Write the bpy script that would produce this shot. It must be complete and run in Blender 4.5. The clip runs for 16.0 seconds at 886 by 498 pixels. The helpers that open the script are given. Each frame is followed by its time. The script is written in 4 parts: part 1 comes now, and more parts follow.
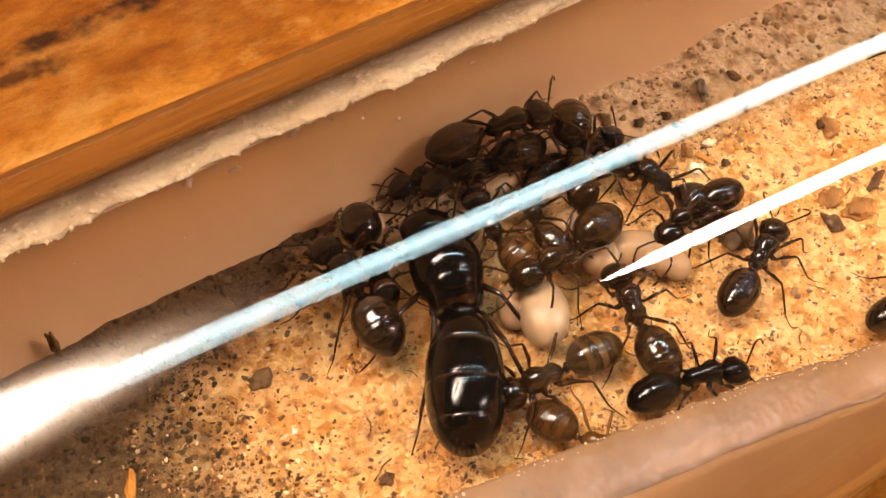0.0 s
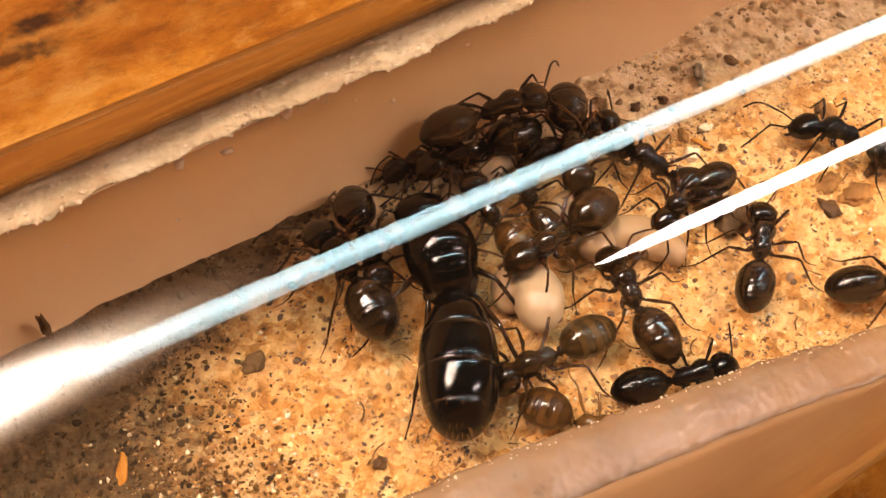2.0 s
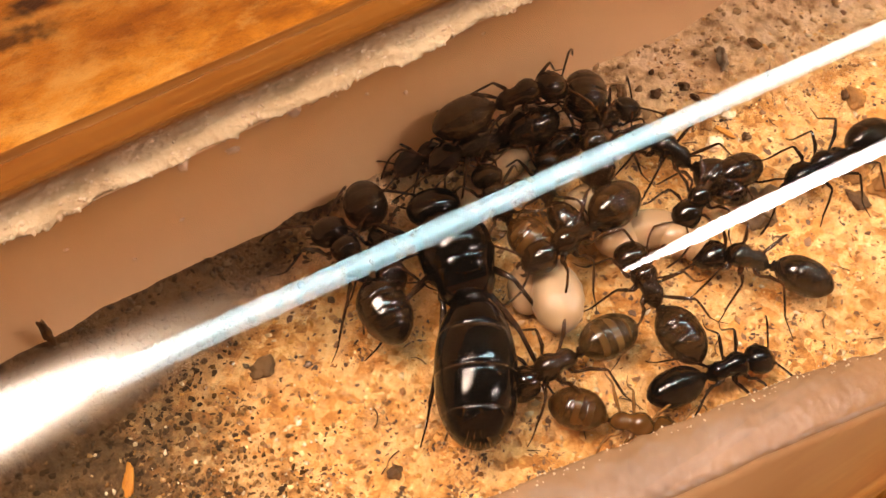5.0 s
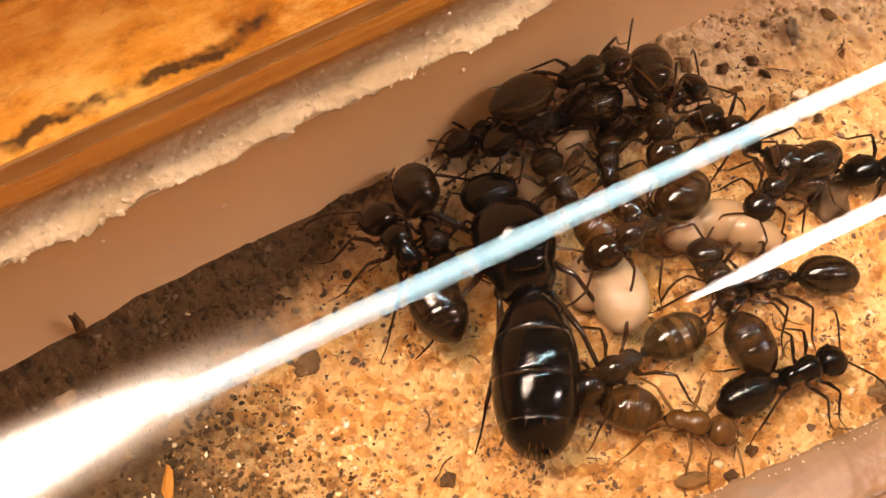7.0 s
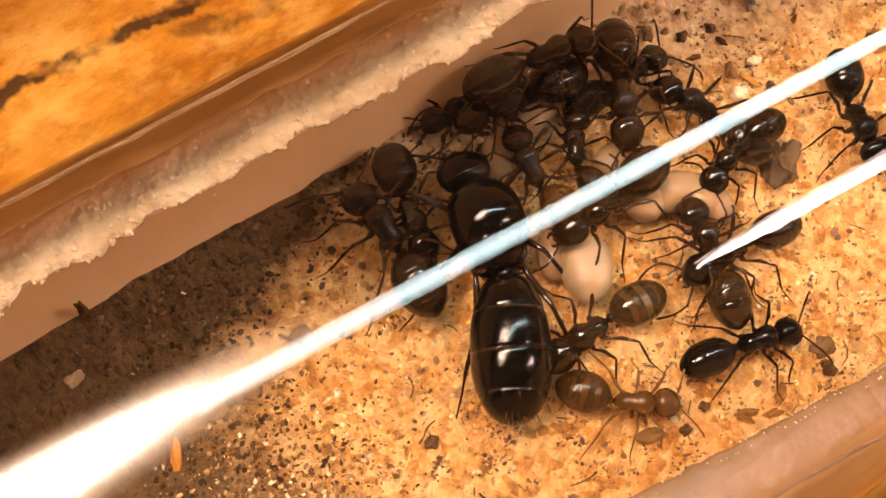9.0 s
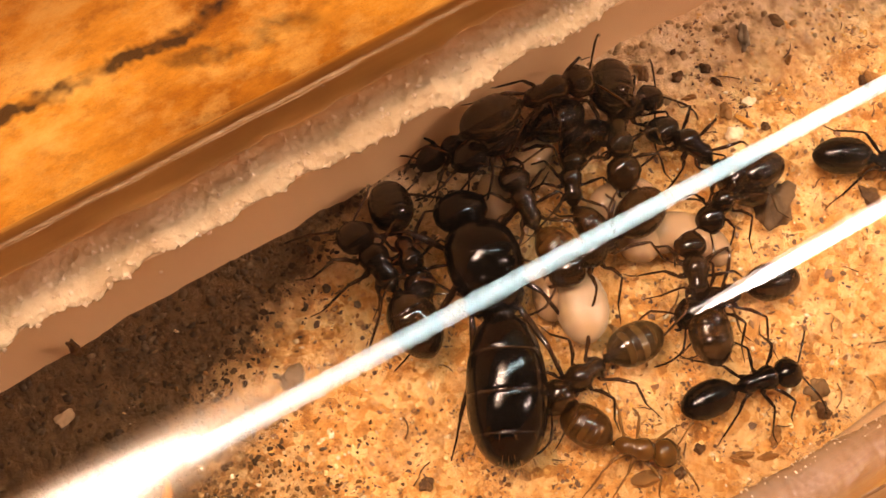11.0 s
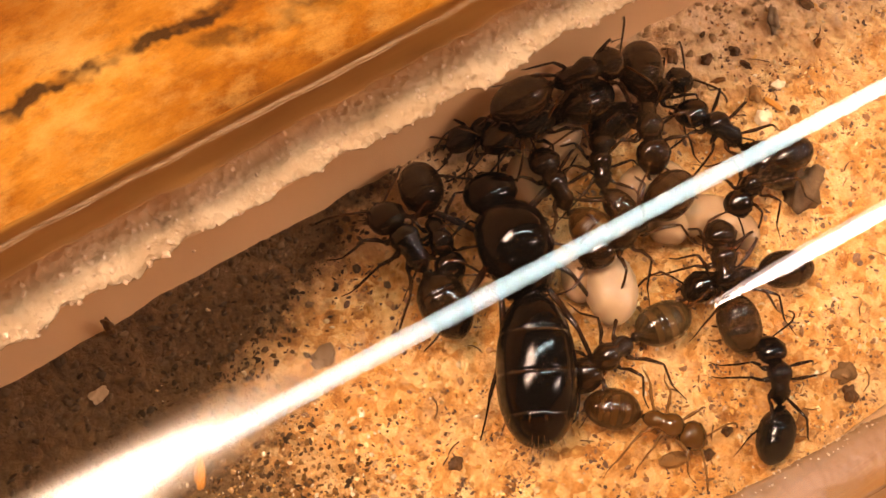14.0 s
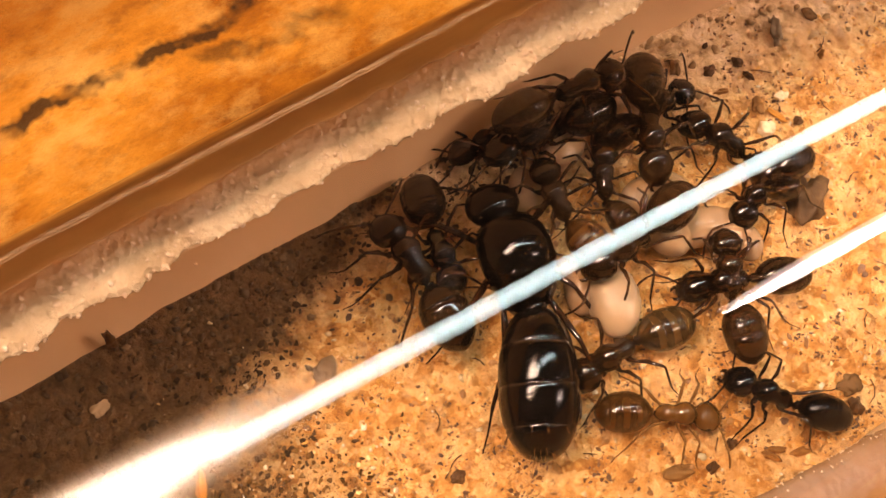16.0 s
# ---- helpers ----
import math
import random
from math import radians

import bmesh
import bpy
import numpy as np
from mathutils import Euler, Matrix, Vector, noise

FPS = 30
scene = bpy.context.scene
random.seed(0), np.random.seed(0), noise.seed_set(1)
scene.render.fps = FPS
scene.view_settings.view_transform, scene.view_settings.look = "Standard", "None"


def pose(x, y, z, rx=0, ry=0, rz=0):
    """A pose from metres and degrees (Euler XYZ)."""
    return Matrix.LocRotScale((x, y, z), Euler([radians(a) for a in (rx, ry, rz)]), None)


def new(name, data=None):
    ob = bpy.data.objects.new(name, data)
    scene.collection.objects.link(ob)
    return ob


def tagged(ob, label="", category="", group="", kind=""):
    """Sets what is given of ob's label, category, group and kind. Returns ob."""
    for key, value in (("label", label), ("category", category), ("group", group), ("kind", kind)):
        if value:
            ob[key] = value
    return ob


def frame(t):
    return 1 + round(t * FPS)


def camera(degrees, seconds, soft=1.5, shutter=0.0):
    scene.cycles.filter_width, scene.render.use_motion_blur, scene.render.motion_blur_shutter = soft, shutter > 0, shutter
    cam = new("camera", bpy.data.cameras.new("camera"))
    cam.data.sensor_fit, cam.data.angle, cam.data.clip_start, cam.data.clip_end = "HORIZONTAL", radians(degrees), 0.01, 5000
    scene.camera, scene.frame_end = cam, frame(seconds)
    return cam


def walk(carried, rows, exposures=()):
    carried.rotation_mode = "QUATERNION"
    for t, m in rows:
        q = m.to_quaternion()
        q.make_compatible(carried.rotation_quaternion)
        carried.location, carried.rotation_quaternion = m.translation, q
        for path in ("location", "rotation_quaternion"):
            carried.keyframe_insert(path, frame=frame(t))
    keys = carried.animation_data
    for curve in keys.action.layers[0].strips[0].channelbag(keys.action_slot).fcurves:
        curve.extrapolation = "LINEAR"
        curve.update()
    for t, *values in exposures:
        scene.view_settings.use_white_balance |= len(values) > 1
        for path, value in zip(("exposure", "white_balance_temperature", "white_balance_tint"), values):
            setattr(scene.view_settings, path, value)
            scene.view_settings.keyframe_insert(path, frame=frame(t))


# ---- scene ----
cam = camera(45.88, 16.0, soft=1.5)
PATH = [
    (0.0, pose(-0.00349, -0.01246, 0.02443, 33.944, -2.122, -32.840)),
    (0.5, pose(-0.00341, -0.01258, 0.02443, 34.005, -2.259, -32.849)),
    (1.0, pose(-0.00353, -0.01255, 0.02436, 34.220, -2.180, -32.797)),
    (1.5, pose(-0.00354, -0.01252, 0.02437, 34.069, -2.144, -32.653)),
    (2.0, pose(-0.00342, -0.01251, 0.02422, 33.302, -2.362, -32.751)),
    (2.5, pose(-0.00308, -0.01202, 0.02400, 32.875, -2.338, -32.535)),
    (3.0, pose(-0.00300, -0.01140, 0.02379, 32.536, -2.133, -32.301)),
    (3.5, pose(-0.00291, -0.01137, 0.02376, 32.001, -2.334, -32.405)),
    (3.7, pose(-0.00293, -0.01141, 0.02374, 31.723, -2.329, -32.541)),
    (5.8, pose(-0.00295, -0.01117, 0.02385, 31.009, -2.114, -32.937)),
    (6.0, pose(-0.00290, -0.01117, 0.02378, 30.278, -2.612, -32.180)),
    (6.5, pose(-0.00288, -0.01091, 0.02355, 29.474, -2.600, -32.313)),
    (7.0, pose(-0.00288, -0.00853, 0.02319, 26.884, -2.781, -31.990)),
    (7.5, pose(-0.00253, -0.00768, 0.02307, 22.833, -4.403, -32.628)),
    (8.0, pose(-0.00131, -0.00720, 0.02399, 20.880, -5.512, -33.664)),
    (8.5, pose(-0.00197, -0.00664, 0.02456, 20.821, -5.401, -34.091)),
    (9.0, pose(-0.00258, -0.00666, 0.02579, 19.907, -4.638, -34.012)),
    (9.2, pose(-0.00250, -0.00631, 0.02555, 20.641, -4.676, -33.934)),
    (11.3, pose(-0.00268, -0.00598, 0.02584, 20.932, -5.976, -33.847)),
    (11.5, pose(-0.00272, -0.00597, 0.02586, 20.877, -6.049, -33.815)),
    (12.0, pose(-0.00293, -0.00580, 0.02606, 20.678, -5.865, -33.623)),
    (12.5, pose(-0.00306, -0.00588, 0.02602, 20.497, -5.911, -33.495)),
    (13.0, pose(-0.00320, -0.00574, 0.02600, 20.032, -5.732, -33.389)),
    (13.5, pose(-0.00318, -0.00582, 0.02598, 19.841, -5.468, -33.269)),
    (14.0, pose(-0.00309, -0.00575, 0.02587, 19.895, -5.484, -33.296)),
    (14.5, pose(-0.00312, -0.00571, 0.02588, 20.032, -5.330, -33.293)),
    (15.0, pose(-0.00305, -0.00573, 0.02585, 20.149, -5.124, -33.224)),
    (15.5, pose(-0.00312, -0.00590, 0.02584, 20.440, -5.018, -33.220)),
    (16.0, pose(-0.00293, -0.00588, 0.02582, 20.661, -4.918, -33.290)),
]
walk(cam, PATH, [(0.0, 0.07, 7450.0, 26.5), (6.5, 0.07, 7450.0, 27.5), (8.5, -0.03, 8150.0, 34.0), (16.0, -0.10, 8600.0, 37.5)])

MM = 0.001
AXIS_Y, AXIS_Z, R_OUT, R_IN = -2.73, 1.87, 8.0, 7.30   # the tube, in millimetres
TABLE_Z = AXIS_Z - R_OUT - 0.01

# ---- light: a dim warm room, two cool strip lamps and a warm bulb over the tube ----
world = bpy.data.worlds.new("room")
scene.world = world
world.use_nodes = True
wb = world.node_tree.nodes["Background"]
wb.inputs[0].default_value = (1.0, 0.80, 0.58, 1)
wb.inputs[1].default_value = 0.026


def strip_lamp(name, a, b, width, watts, colour, shape="RECTANGLE"):
    """An area lamp as long as from a to b, facing the tube."""
    a, b = Vector(a) * MM, Vector(b) * MM
    mid = (a + b) / 2
    along = (b - a).normalized()
    down = (Vector((4, -3, 0)) * MM - mid).normalized()
    down = (down - along * down.dot(along)).normalized()
    data = bpy.data.lights.new(name, "AREA")
    data.shape, data.size, data.size_y = shape, (b - a).length, width * MM
    data.energy, data.color = watts, colour
    ob = new(name, data)
    m = Matrix.Identity(4)
    m.col[0][:3], m.col[1][:3], m.col[2][:3] = along, (-down).cross(along), -down
    m.translation = mid
    ob.matrix_world = m
    return ob


for shift, wide, watts in ((-4.0, 3.5, 0.030), (0.0, 3.9, 0.052), (4.1, 3.3, 0.032)):
    strip_lamp("strip_lamp", (-6, 37.0 + shift, 150), (165, -13.0 + shift, 150), wide, watts, (0.52, 0.92, 1.0))
# the white tube narrows towards one end
TAPER = [(102, 180, 11.0)] + [(82 + 2 * k, 84 + 2 * k, 2.0 + 0.9 * k) for k in range(10)]
for x0, x1, wide in TAPER:
    strip_lamp("strip_lamp", (x0, -50.5 - 0.358 * x0, 150), (x1, -50.5 - 0.358 * x1, 150), wide, 0.00028 * (x1 - x0) * wide, (1.0, 0.96, 0.90))
# a frosted bulb, bright in the middle and fading outwards, in a warm shade
for n in range(11):
    f = n / 10
    strip_lamp("bulb_lamp", (-100 - 3 * n, 51 + 0.3 * n, 150 + 0.5 * n), (-4 + 34 * f ** 1.5, 45.0 - 0.5 * n, 150 + 0.5 * n), 40 + 36 * f, 0.075 * (1 - 0.90 * f ** 0.7), (1.0, 0.95 - 0.28 * f * f, 0.88 - 0.44 * f), "ELLIPSE")


# ---- materials ----
class Mat:
    """A small helper round one Principled node tree."""

    def __init__(self, name, colour, rough=0.5, metal=0.0):
        self.m = bpy.data.materials.new(name)
        self.m.use_nodes = True
        self.t = self.m.node_tree
        self.b = self.t.nodes["Principled BSDF"]
        self.b.inputs["Base Color"].default_value = (*colour, 1)
        self.b.inputs["Roughness"].default_value = rough
        self.b.inputs["Metallic"].default_value = metal
        self.co = self.t.nodes.new("ShaderNodeTexCoord").outputs["Object"]

    def n(self, kind, **inputs):
        node = self.t.nodes.new("ShaderNode" + kind)
        for k, v in inputs.items():
            self.put(node.inputs[k.replace("_", " ")], v)
        return node

    def put(self, socket, v):
        if hasattr(v, "is_output"):
            self.t.links.new(v, socket)
        else:
            socket.default_value = v

    def math(self, op, a, b=0.0, clamp=False):
        node = self.t.nodes.new("ShaderNodeMath")
        node.operation, node.use_clamp = op, clamp
        self.put(node.inputs[0], a)
        self.put(node.inputs[1], b)
        return node.outputs[0]

    def noise(self, scale, detail=4.0, rough=0.55, co=None):
        return self.n("TexNoise", Vector=co or self.co, Scale=scale, Detail=detail, Roughness=rough).outputs["Fac"]

    def ramp(self, fac, stops):
        node = self.t.nodes.new("ShaderNodeValToRGB")
        self.put(node.inputs[0], fac)
        els = node.color_ramp.elements
        while len(els) < len(stops):
            els.new(0.5)
        for e, (p, c) in zip(els, stops):
            e.position, e.color = p, (*c, 1)
        return node.outputs[0]

    def mix(self, fac, a, b, blend="MIX"):
        node = self.t.nodes.new("ShaderNodeMix")
        node.data_type, node.blend_type = "RGBA", blend
        self.put(node.inputs[0], fac)
        for i, v in ((6, a), (7, b)):
            self.put(node.inputs[i], v if hasattr(v, "is_output") else (*v, 1))
        return node.outputs[2]

    def xyz(self):
        return self.n("SeparateXYZ", Vector=self.co).outputs

    def bump(self, height, strength, distance):
        node = self.n("Bump", Height=height, Strength=strength, Distance=distance)
        self.t.links.new(node.outputs[0], self.b.inputs["Normal"])

    def glow_through(self, share, colour):
        """Lets part of the light pass through a thin body."""
        out = self.t.nodes["Material Output"]
        thin = self.n("BsdfTranslucent", Color=(*colour, 1))
        mix = self.n("MixShader", Fac=share)
        self.t.links.new(self.b.outputs[0], mix.inputs[1])
        self.t.links.new(thin.outputs[0], mix.inputs[2])
        self.t.links.new(mix.outputs[0], out.inputs[0])

    def colour(self, v):
        self.put(self.b.inputs["Base Color"], v)

    def rough(self, v):
        self.put(self.b.inputs["Roughness"], v)


def stretched(m, sx, sy, sz):
    node = m.n("Mapping", Vector=m.co)
    node.inputs["Scale"].default_value = (sx, sy, sz)
    return node.outputs[0]


def sand_material():
    m = Mat("sand_plaster", (0.6, 0.3, 0.1), 0.7)
    m.b.inputs["Specular IOR Level"].default_value = 0.25
    # soft mottling of cream, tan and orange grains pressed together
    bend = m.n("TexNoise", Vector=m.co, Scale=900.0, Detail=3.0)
    warped = m.n("VectorMath")
    warped.operation = "SCALE"
    warped.inputs[3].default_value = 0.00035
    m.t.links.new(bend.outputs["Color"], warped.inputs[0])
    place = m.n("VectorMath")
    m.t.links.new(m.co, place.inputs[0])
    m.t.links.new(warped.outputs[0], place.inputs[1])
    v = m.n("TexVoronoi", Vector=place.outputs[0], Scale=3600.0, Randomness=1.0)
    cell = m.n("SeparateXYZ", Vector=v.outputs["Color"]).outputs[0]
    fac = m.math("ADD", m.math("MULTIPLY", cell, 0.24), m.math("MULTIPLY", m.noise(1800.0, 7.0, 0.74), 0.80))
    c = m.ramp(fac, [(0.28, (0.160, 0.054, 0.010)), (0.39, (0.380, 0.142, 0.030)), (0.48, (0.580, 0.248, 0.062)), (0.57, (0.690, 0.345, 0.110)), (0.69, (0.800, 0.500, 0.220))])
    cream = m.noise(760.0, 6.0, 0.7)
    c = m.mix(m.ramp(cream, [(0.47, (0, 0, 0)), (0.60, (0.75, 0.75, 0.75))]), c, m.mix(0.55, c, (0.88, 0.60, 0.30)))
    big = m.noise(330.0, 5.0, 0.65)
    c = m.mix(m.ramp(big, [(0.38, (0, 0, 0)), (0.66, (0.75, 0.75, 0.75))]), c, m.mix(0.5, c, (0.600, 0.195, 0.027)))
    rust = m.noise(1100.0, 4.0, 0.6)
    c = m.mix(m.ramp(rust, [(0.60, (0, 0, 0)), (0.70, (0.7, 0.7, 0.7))]), c, (0.420, 0.128, 0.016))
    flecks = m.noise(3400.0, 5.0, 0.72, stretched(m, 0.6, 1.0, 1.0))
    c = m.mix(m.ramp(flecks, [(0.60, (0, 0, 0)), (0.68, (0.8, 0.8, 0.8))]), c, (0.130, 0.048, 0.011))
    # dark soil worked in at one end, with shade painted along the far wall
    x, y, z = m.xyz()
    lift = m.math("MAXIMUM", m.math("SUBTRACT", y, 0.0003), 0.0)
    s = m.math("SUBTRACT", x, m.math("MULTIPLY", lift, 2.1))
    s = m.math("ADD", s, m.math("MULTIPLY", m.math("SUBTRACT", m.noise(700.0, 6.0, 0.75), 0.5), 0.0075))
    soil = m.math("MULTIPLY", m.math("ADD", m.math("MULTIPLY", s, -330.0), -0.15), 1.0, True)
    dirt_shade = m.mix(m.ramp(m.noise(2200.0, 5.0, 0.7), [(0.35, (0, 0, 0)), (0.65, (1, 1, 1))]), (0.042, 0.019, 0.005), (0.115, 0.054, 0.017))
    c = m.mix(m.math("MULTIPLY", soil, 0.94), c, dirt_shade)
    # greyish spotted edge along the far wall
    edge = m.math("MULTIPLY", m.math("SUBTRACT", m.math("ADD", y, m.math("MULTIPLY", m.math("SUBTRACT", x, 0.011), 0.10)), 0.0002), 420.0, True)
    spots = m.ramp(m.noise(1500.0, 3.0, 0.55), [(0.38, (0.78, 0.58, 0.37)), (0.54, (0.66, 0.45, 0.25)), (0.66, (0.24, 0.145, 0.07))])
    c = m.mix(m.math("MULTIPLY", m.math("MULTIPLY", edge, 0.72), m.math("SUBTRACT", 1.0, soil)), c, spots)
    m.colour(c)
    m.bump(m.math("ADD", m.math("MULTIPLY", v.outputs["Distance"], -0.5), m.math("MULTIPLY", m.noise(1900.0, 6.0, 0.72), 1.3)), 1.0, 0.00026)
    return m.m


def film_material():
    m = Mat("plaster_film", (0.44, 0.20, 0.085), 0.42)
    a = m.noise(180.0, 4.0, 0.6, stretched(m, 0.4, 1, 1))
    b = m.noise(1800.0, 3.0, 0.6)
    c = m.mix(m.ramp(a, [(0.3, (0, 0, 0)), (0.7, (1, 1, 1))]), (0.90, 0.56, 0.30), (0.80, 0.48, 0.25))
    c = m.mix(m.ramp(b, [(0.68, (0, 0, 0)), (0.8, (0.5, 0.5, 0.5))]), c, (0.56, 0.33, 0.18))
    m.colour(c)
    m.bump(b, 0.15, 0.00004)
    m.glow_through(0.38, (0.98, 0.68, 0.38))
    return m.m


def crust_material(name, low, high, relief=1.0, browned=False):
    m = Mat(name, low, 0.24)
    v = m.n("TexVoronoi", Vector=m.co, Scale=5200.0)
    a = m.noise(620.0, 6.0, 0.72)
    c = m.mix(m.ramp(a, [(0.35, (0, 0, 0)), (0.65, (1, 1, 1))]), low, high)
    c = m.mix(m.ramp(m.noise(3000.0, 3.0, 0.6), [(0.62, (0, 0, 0)), (0.72, (0.7, 0.7, 0.7))]), c, tuple(0.55 * k for k in low))
    if browned:
        # browner towards the side that touches the glass
        x, y, z = m.xyz()
        dy, dz = m.math("ADD", y, -AXIS_Y * MM), m.math("ADD", z, -AXIS_Z * MM)
        r = m.math("SQRT", m.math("ADD", m.math("MULTIPLY", dy, dy), m.math("MULTIPLY", dz, dz)))
        r = m.math("ADD", r, m.math("MULTIPLY", m.math("SUBTRACT", m.noise(420.0, 6.0, 0.7), 0.5), 0.0011))
        near_glass = m.math("MULTIPLY", m.math("SUBTRACT", r, 0.00712), 4200.0, True)
        c = m.mix(m.math("MULTIPLY", near_glass, 0.38), c, (0.165, 0.070, 0.020))
    m.colour(c)
    m.bump(m.math("ADD", v.outputs["Distance"], m.math("MULTIPLY", m.noise(2400.0, 6.0, 0.75), 1.6)), relief, 0.00016)
    m.glow_through(0.2, high)
    return m.m


def wood_material():
    m = Mat("orange_wood", (0.5, 0.2, 0.04), 0.75)
    a = m.noise(230.0, 6.0, 0.68, stretched(m, 0.5, 1.0, 1.0))
    b = m.noise(1300.0, 5.0, 0.7, stretched(m, 0.6, 1.0, 1.0))
    c = m.ramp(a, [(0.30, (0.22, 0.055, 0.004)), (0.43, (0.47, 0.140, 0.010)), (0.55, (0.66, 0.235, 0.024)), (0.68, (0.80, 0.40, 0.095))])
    c = m.mix(m.ramp(b, [(0.50, (0, 0, 0)), (0.70, (0.6, 0.6, 0.6))]), c, (0.28, 0.085, 0.010))
    worn = m.noise(620.0, 5.0, 0.65, stretched(m, 0.7, 1.0, 1.0))
    c = m.mix(m.ramp(worn, [(0.50, (0, 0, 0)), (0.70, (0.7, 0.7, 0.7))]), c, (0.82, 0.40, 0.095))
    x, y, z = m.xyz()
    wob = m.math("MULTIPLY", m.math("SUBTRACT", m.noise(330.0, 4.0, 0.65, stretched(m, 1, 0.5, 1)), 0.5), 0.0026)
    broken = m.ramp(m.noise(520.0, 3.0, 0.6), [(0.38, (0, 0, 0)), (0.56, (1, 1, 1))])
    m.b.inputs["Specular IOR Level"].default_value = 0.15

    def streak(c, y0, slope, half, x0, x1, k):
        d = m.math("ABSOLUTE", m.math("ADD", m.math("SUBTRACT", m.math("SUBTRACT", y, m.math("MULTIPLY", x, slope)), y0), wob))
        f = m.math("SUBTRACT", 1.0, m.math("DIVIDE", d, half), True)
        f = m.math("MULTIPLY", f, m.math("MULTIPLY", m.math("MULTIPLY", m.math("SUBTRACT", x, x0), 700.0, True), m.math("MULTIPLY", m.math("SUBTRACT", x1, x), 700.0, True)))
        f = m.math("MULTIPLY", m.math("MULTIPLY", m.math("MULTIPLY", f, 2.0, True), broken), k)
        return m.mix(f, c, (0.022, 0.009, 0.003))

    c = streak(c, 0.0138, 0.06, 0.00042, -0.006, 0.0062, 0.9)
    c = streak(c, 0.0136, -0.2, 0.0006, 0.0018, 0.0085, 0.6)
    c = streak(c, 0.0208, 0.02, 0.0007, -0.003, 0.0062, 0.85)
    c = streak(c, 0.0194, -0.06, 0.0006, -0.003, 0.0016, 0.75)
    # dimming of the lamplight farther from the tube, painted into the wood
    far = m.math("ADD", y, m.math("MULTIPLY", m.math("SUBTRACT", m.noise(120.0, 4.0, 0.6, stretched(m, 0.3, 1, 1)), 0.5), 0.006))
    falloff = m.math("MULTIPLY", m.math("SUBTRACT", far, 0.0140), 260.0, True)
    c = m.mix(m.math("MULTIPLY", falloff, 0.95), c, m.mix(0.85, c, (0.42, 0.30, 0.20), "MULTIPLY"))
    m.colour(c)
    m.bump(m.math("ADD", a, b), 0.7, 0.0005)
    return m.m


def glass_material():
    m = bpy.data.materials.new("clear_glass")
    m.use_nodes = True
    t = m.node_tree
    b = t.nodes["Principled BSDF"]
    b.inputs["Base Color"].default_value = (1, 1, 1, 1)
    b.inputs["Roughness"].default_value = 0.0
    b.inputs["IOR"].default_value = 1.5
    b.inputs["Transmission Weight"].default_value = 1.0
    return m


def chitin(name, dark, light, rough=0.2, band=None):
    m = Mat(name, dark, rough)
    rnd = m.n("ObjectInfo").outputs["Random"]
    a = m.noise(900.0, 3.0, 0.6)
    c = m.mix(m.ramp(a, [(0.35, (0, 0, 0)), (0.75, (1, 1, 1))]), dark, light)
    c = m.mix(m.math("MULTIPLY", rnd, 0.25), c, light)
    if band:
        # each belly ring turns paler and clearer towards its hind edge
        along = m.n("SeparateXYZ", Vector=m.n("TexCoord").outputs["Generated"]).outputs[0]
        along = m.math("ADD", along, m.math("MULTIPLY", m.math("SUBTRACT", a, 0.5), 0.04))
        f = m.ramp(along, [(0.04, (0.15,) * 3), (0.10, (0.0,) * 3), (0.17, (0.06,) * 3), (0.24, (0.30,) * 3), (0.31, (0.42,) * 3), (0.325, (0.0,) * 3), (0.42, (0.06,) * 3), (0.47, (0.45,) * 3),
                           (0.555, (0.62,) * 3), (0.57, (0.0,) * 3), (0.66, (0.06,) * 3), (0.72, (0.40,) * 3), (0.775, (0.45,) * 3), (0.79, (0.0,) * 3), (0.97, (0.12,) * 3)])
        c = m.mix(f, c, band)
    m.colour(c)
    m.rough(m.math("ADD", 0.02 + rough * 0.15, m.math("MULTIPLY", m.noise(2500.0, 3.0), 0.05)))
    m.b.inputs["Coat Weight"].default_value = 0.0
    m.b.inputs["Specular IOR Level"].default_value = 0.5 if dark[0] < 0.003 else 0.75
    m.bump(m.math("ADD", m.noise(5000.0, 3.0, 0.6), m.math("MULTIPLY", m.noise(1500.0, 2.0), 2.0)), 0.05, 0.00003)
    return m.m


def soft_material(name, colour, rough=0.3):
    m = Mat(name, colour, rough)
    a = m.noise(800.0, 4.0, 0.6)
    m.colour(m.mix(m.ramp(a, [(0.3, (0, 0, 0)), (0.7, (1, 1, 1))]), colour, tuple(v * 0.78 for v in colour)))
    m.b.inputs["Subsurface Weight"].default_value = 0.35
    m.b.inputs["Subsurface Radius"].default_value = (0.0006, 0.0004, 0.0002)
    m.bump(a, 0.1, 0.00005)
    return m.m


def plain(name, a, b, rough=0.6, scale=900.0, thin=0.0, tint=(0.92, 0.66, 0.46)):
    m = Mat(name, a, rough)
    m.b.inputs["Specular IOR Level"].default_value = 0.15
    m.colour(m.mix(m.ramp(m.noise(scale, 4.0, 0.6), [(0.35, (0, 0, 0)), (0.65, (1, 1, 1))]), a, b))
    m.bump(m.noise(scale * 2, 4.0), 0.4, 0.00006)
    if thin:
        m.glow_through(thin, tint)
    return m.m


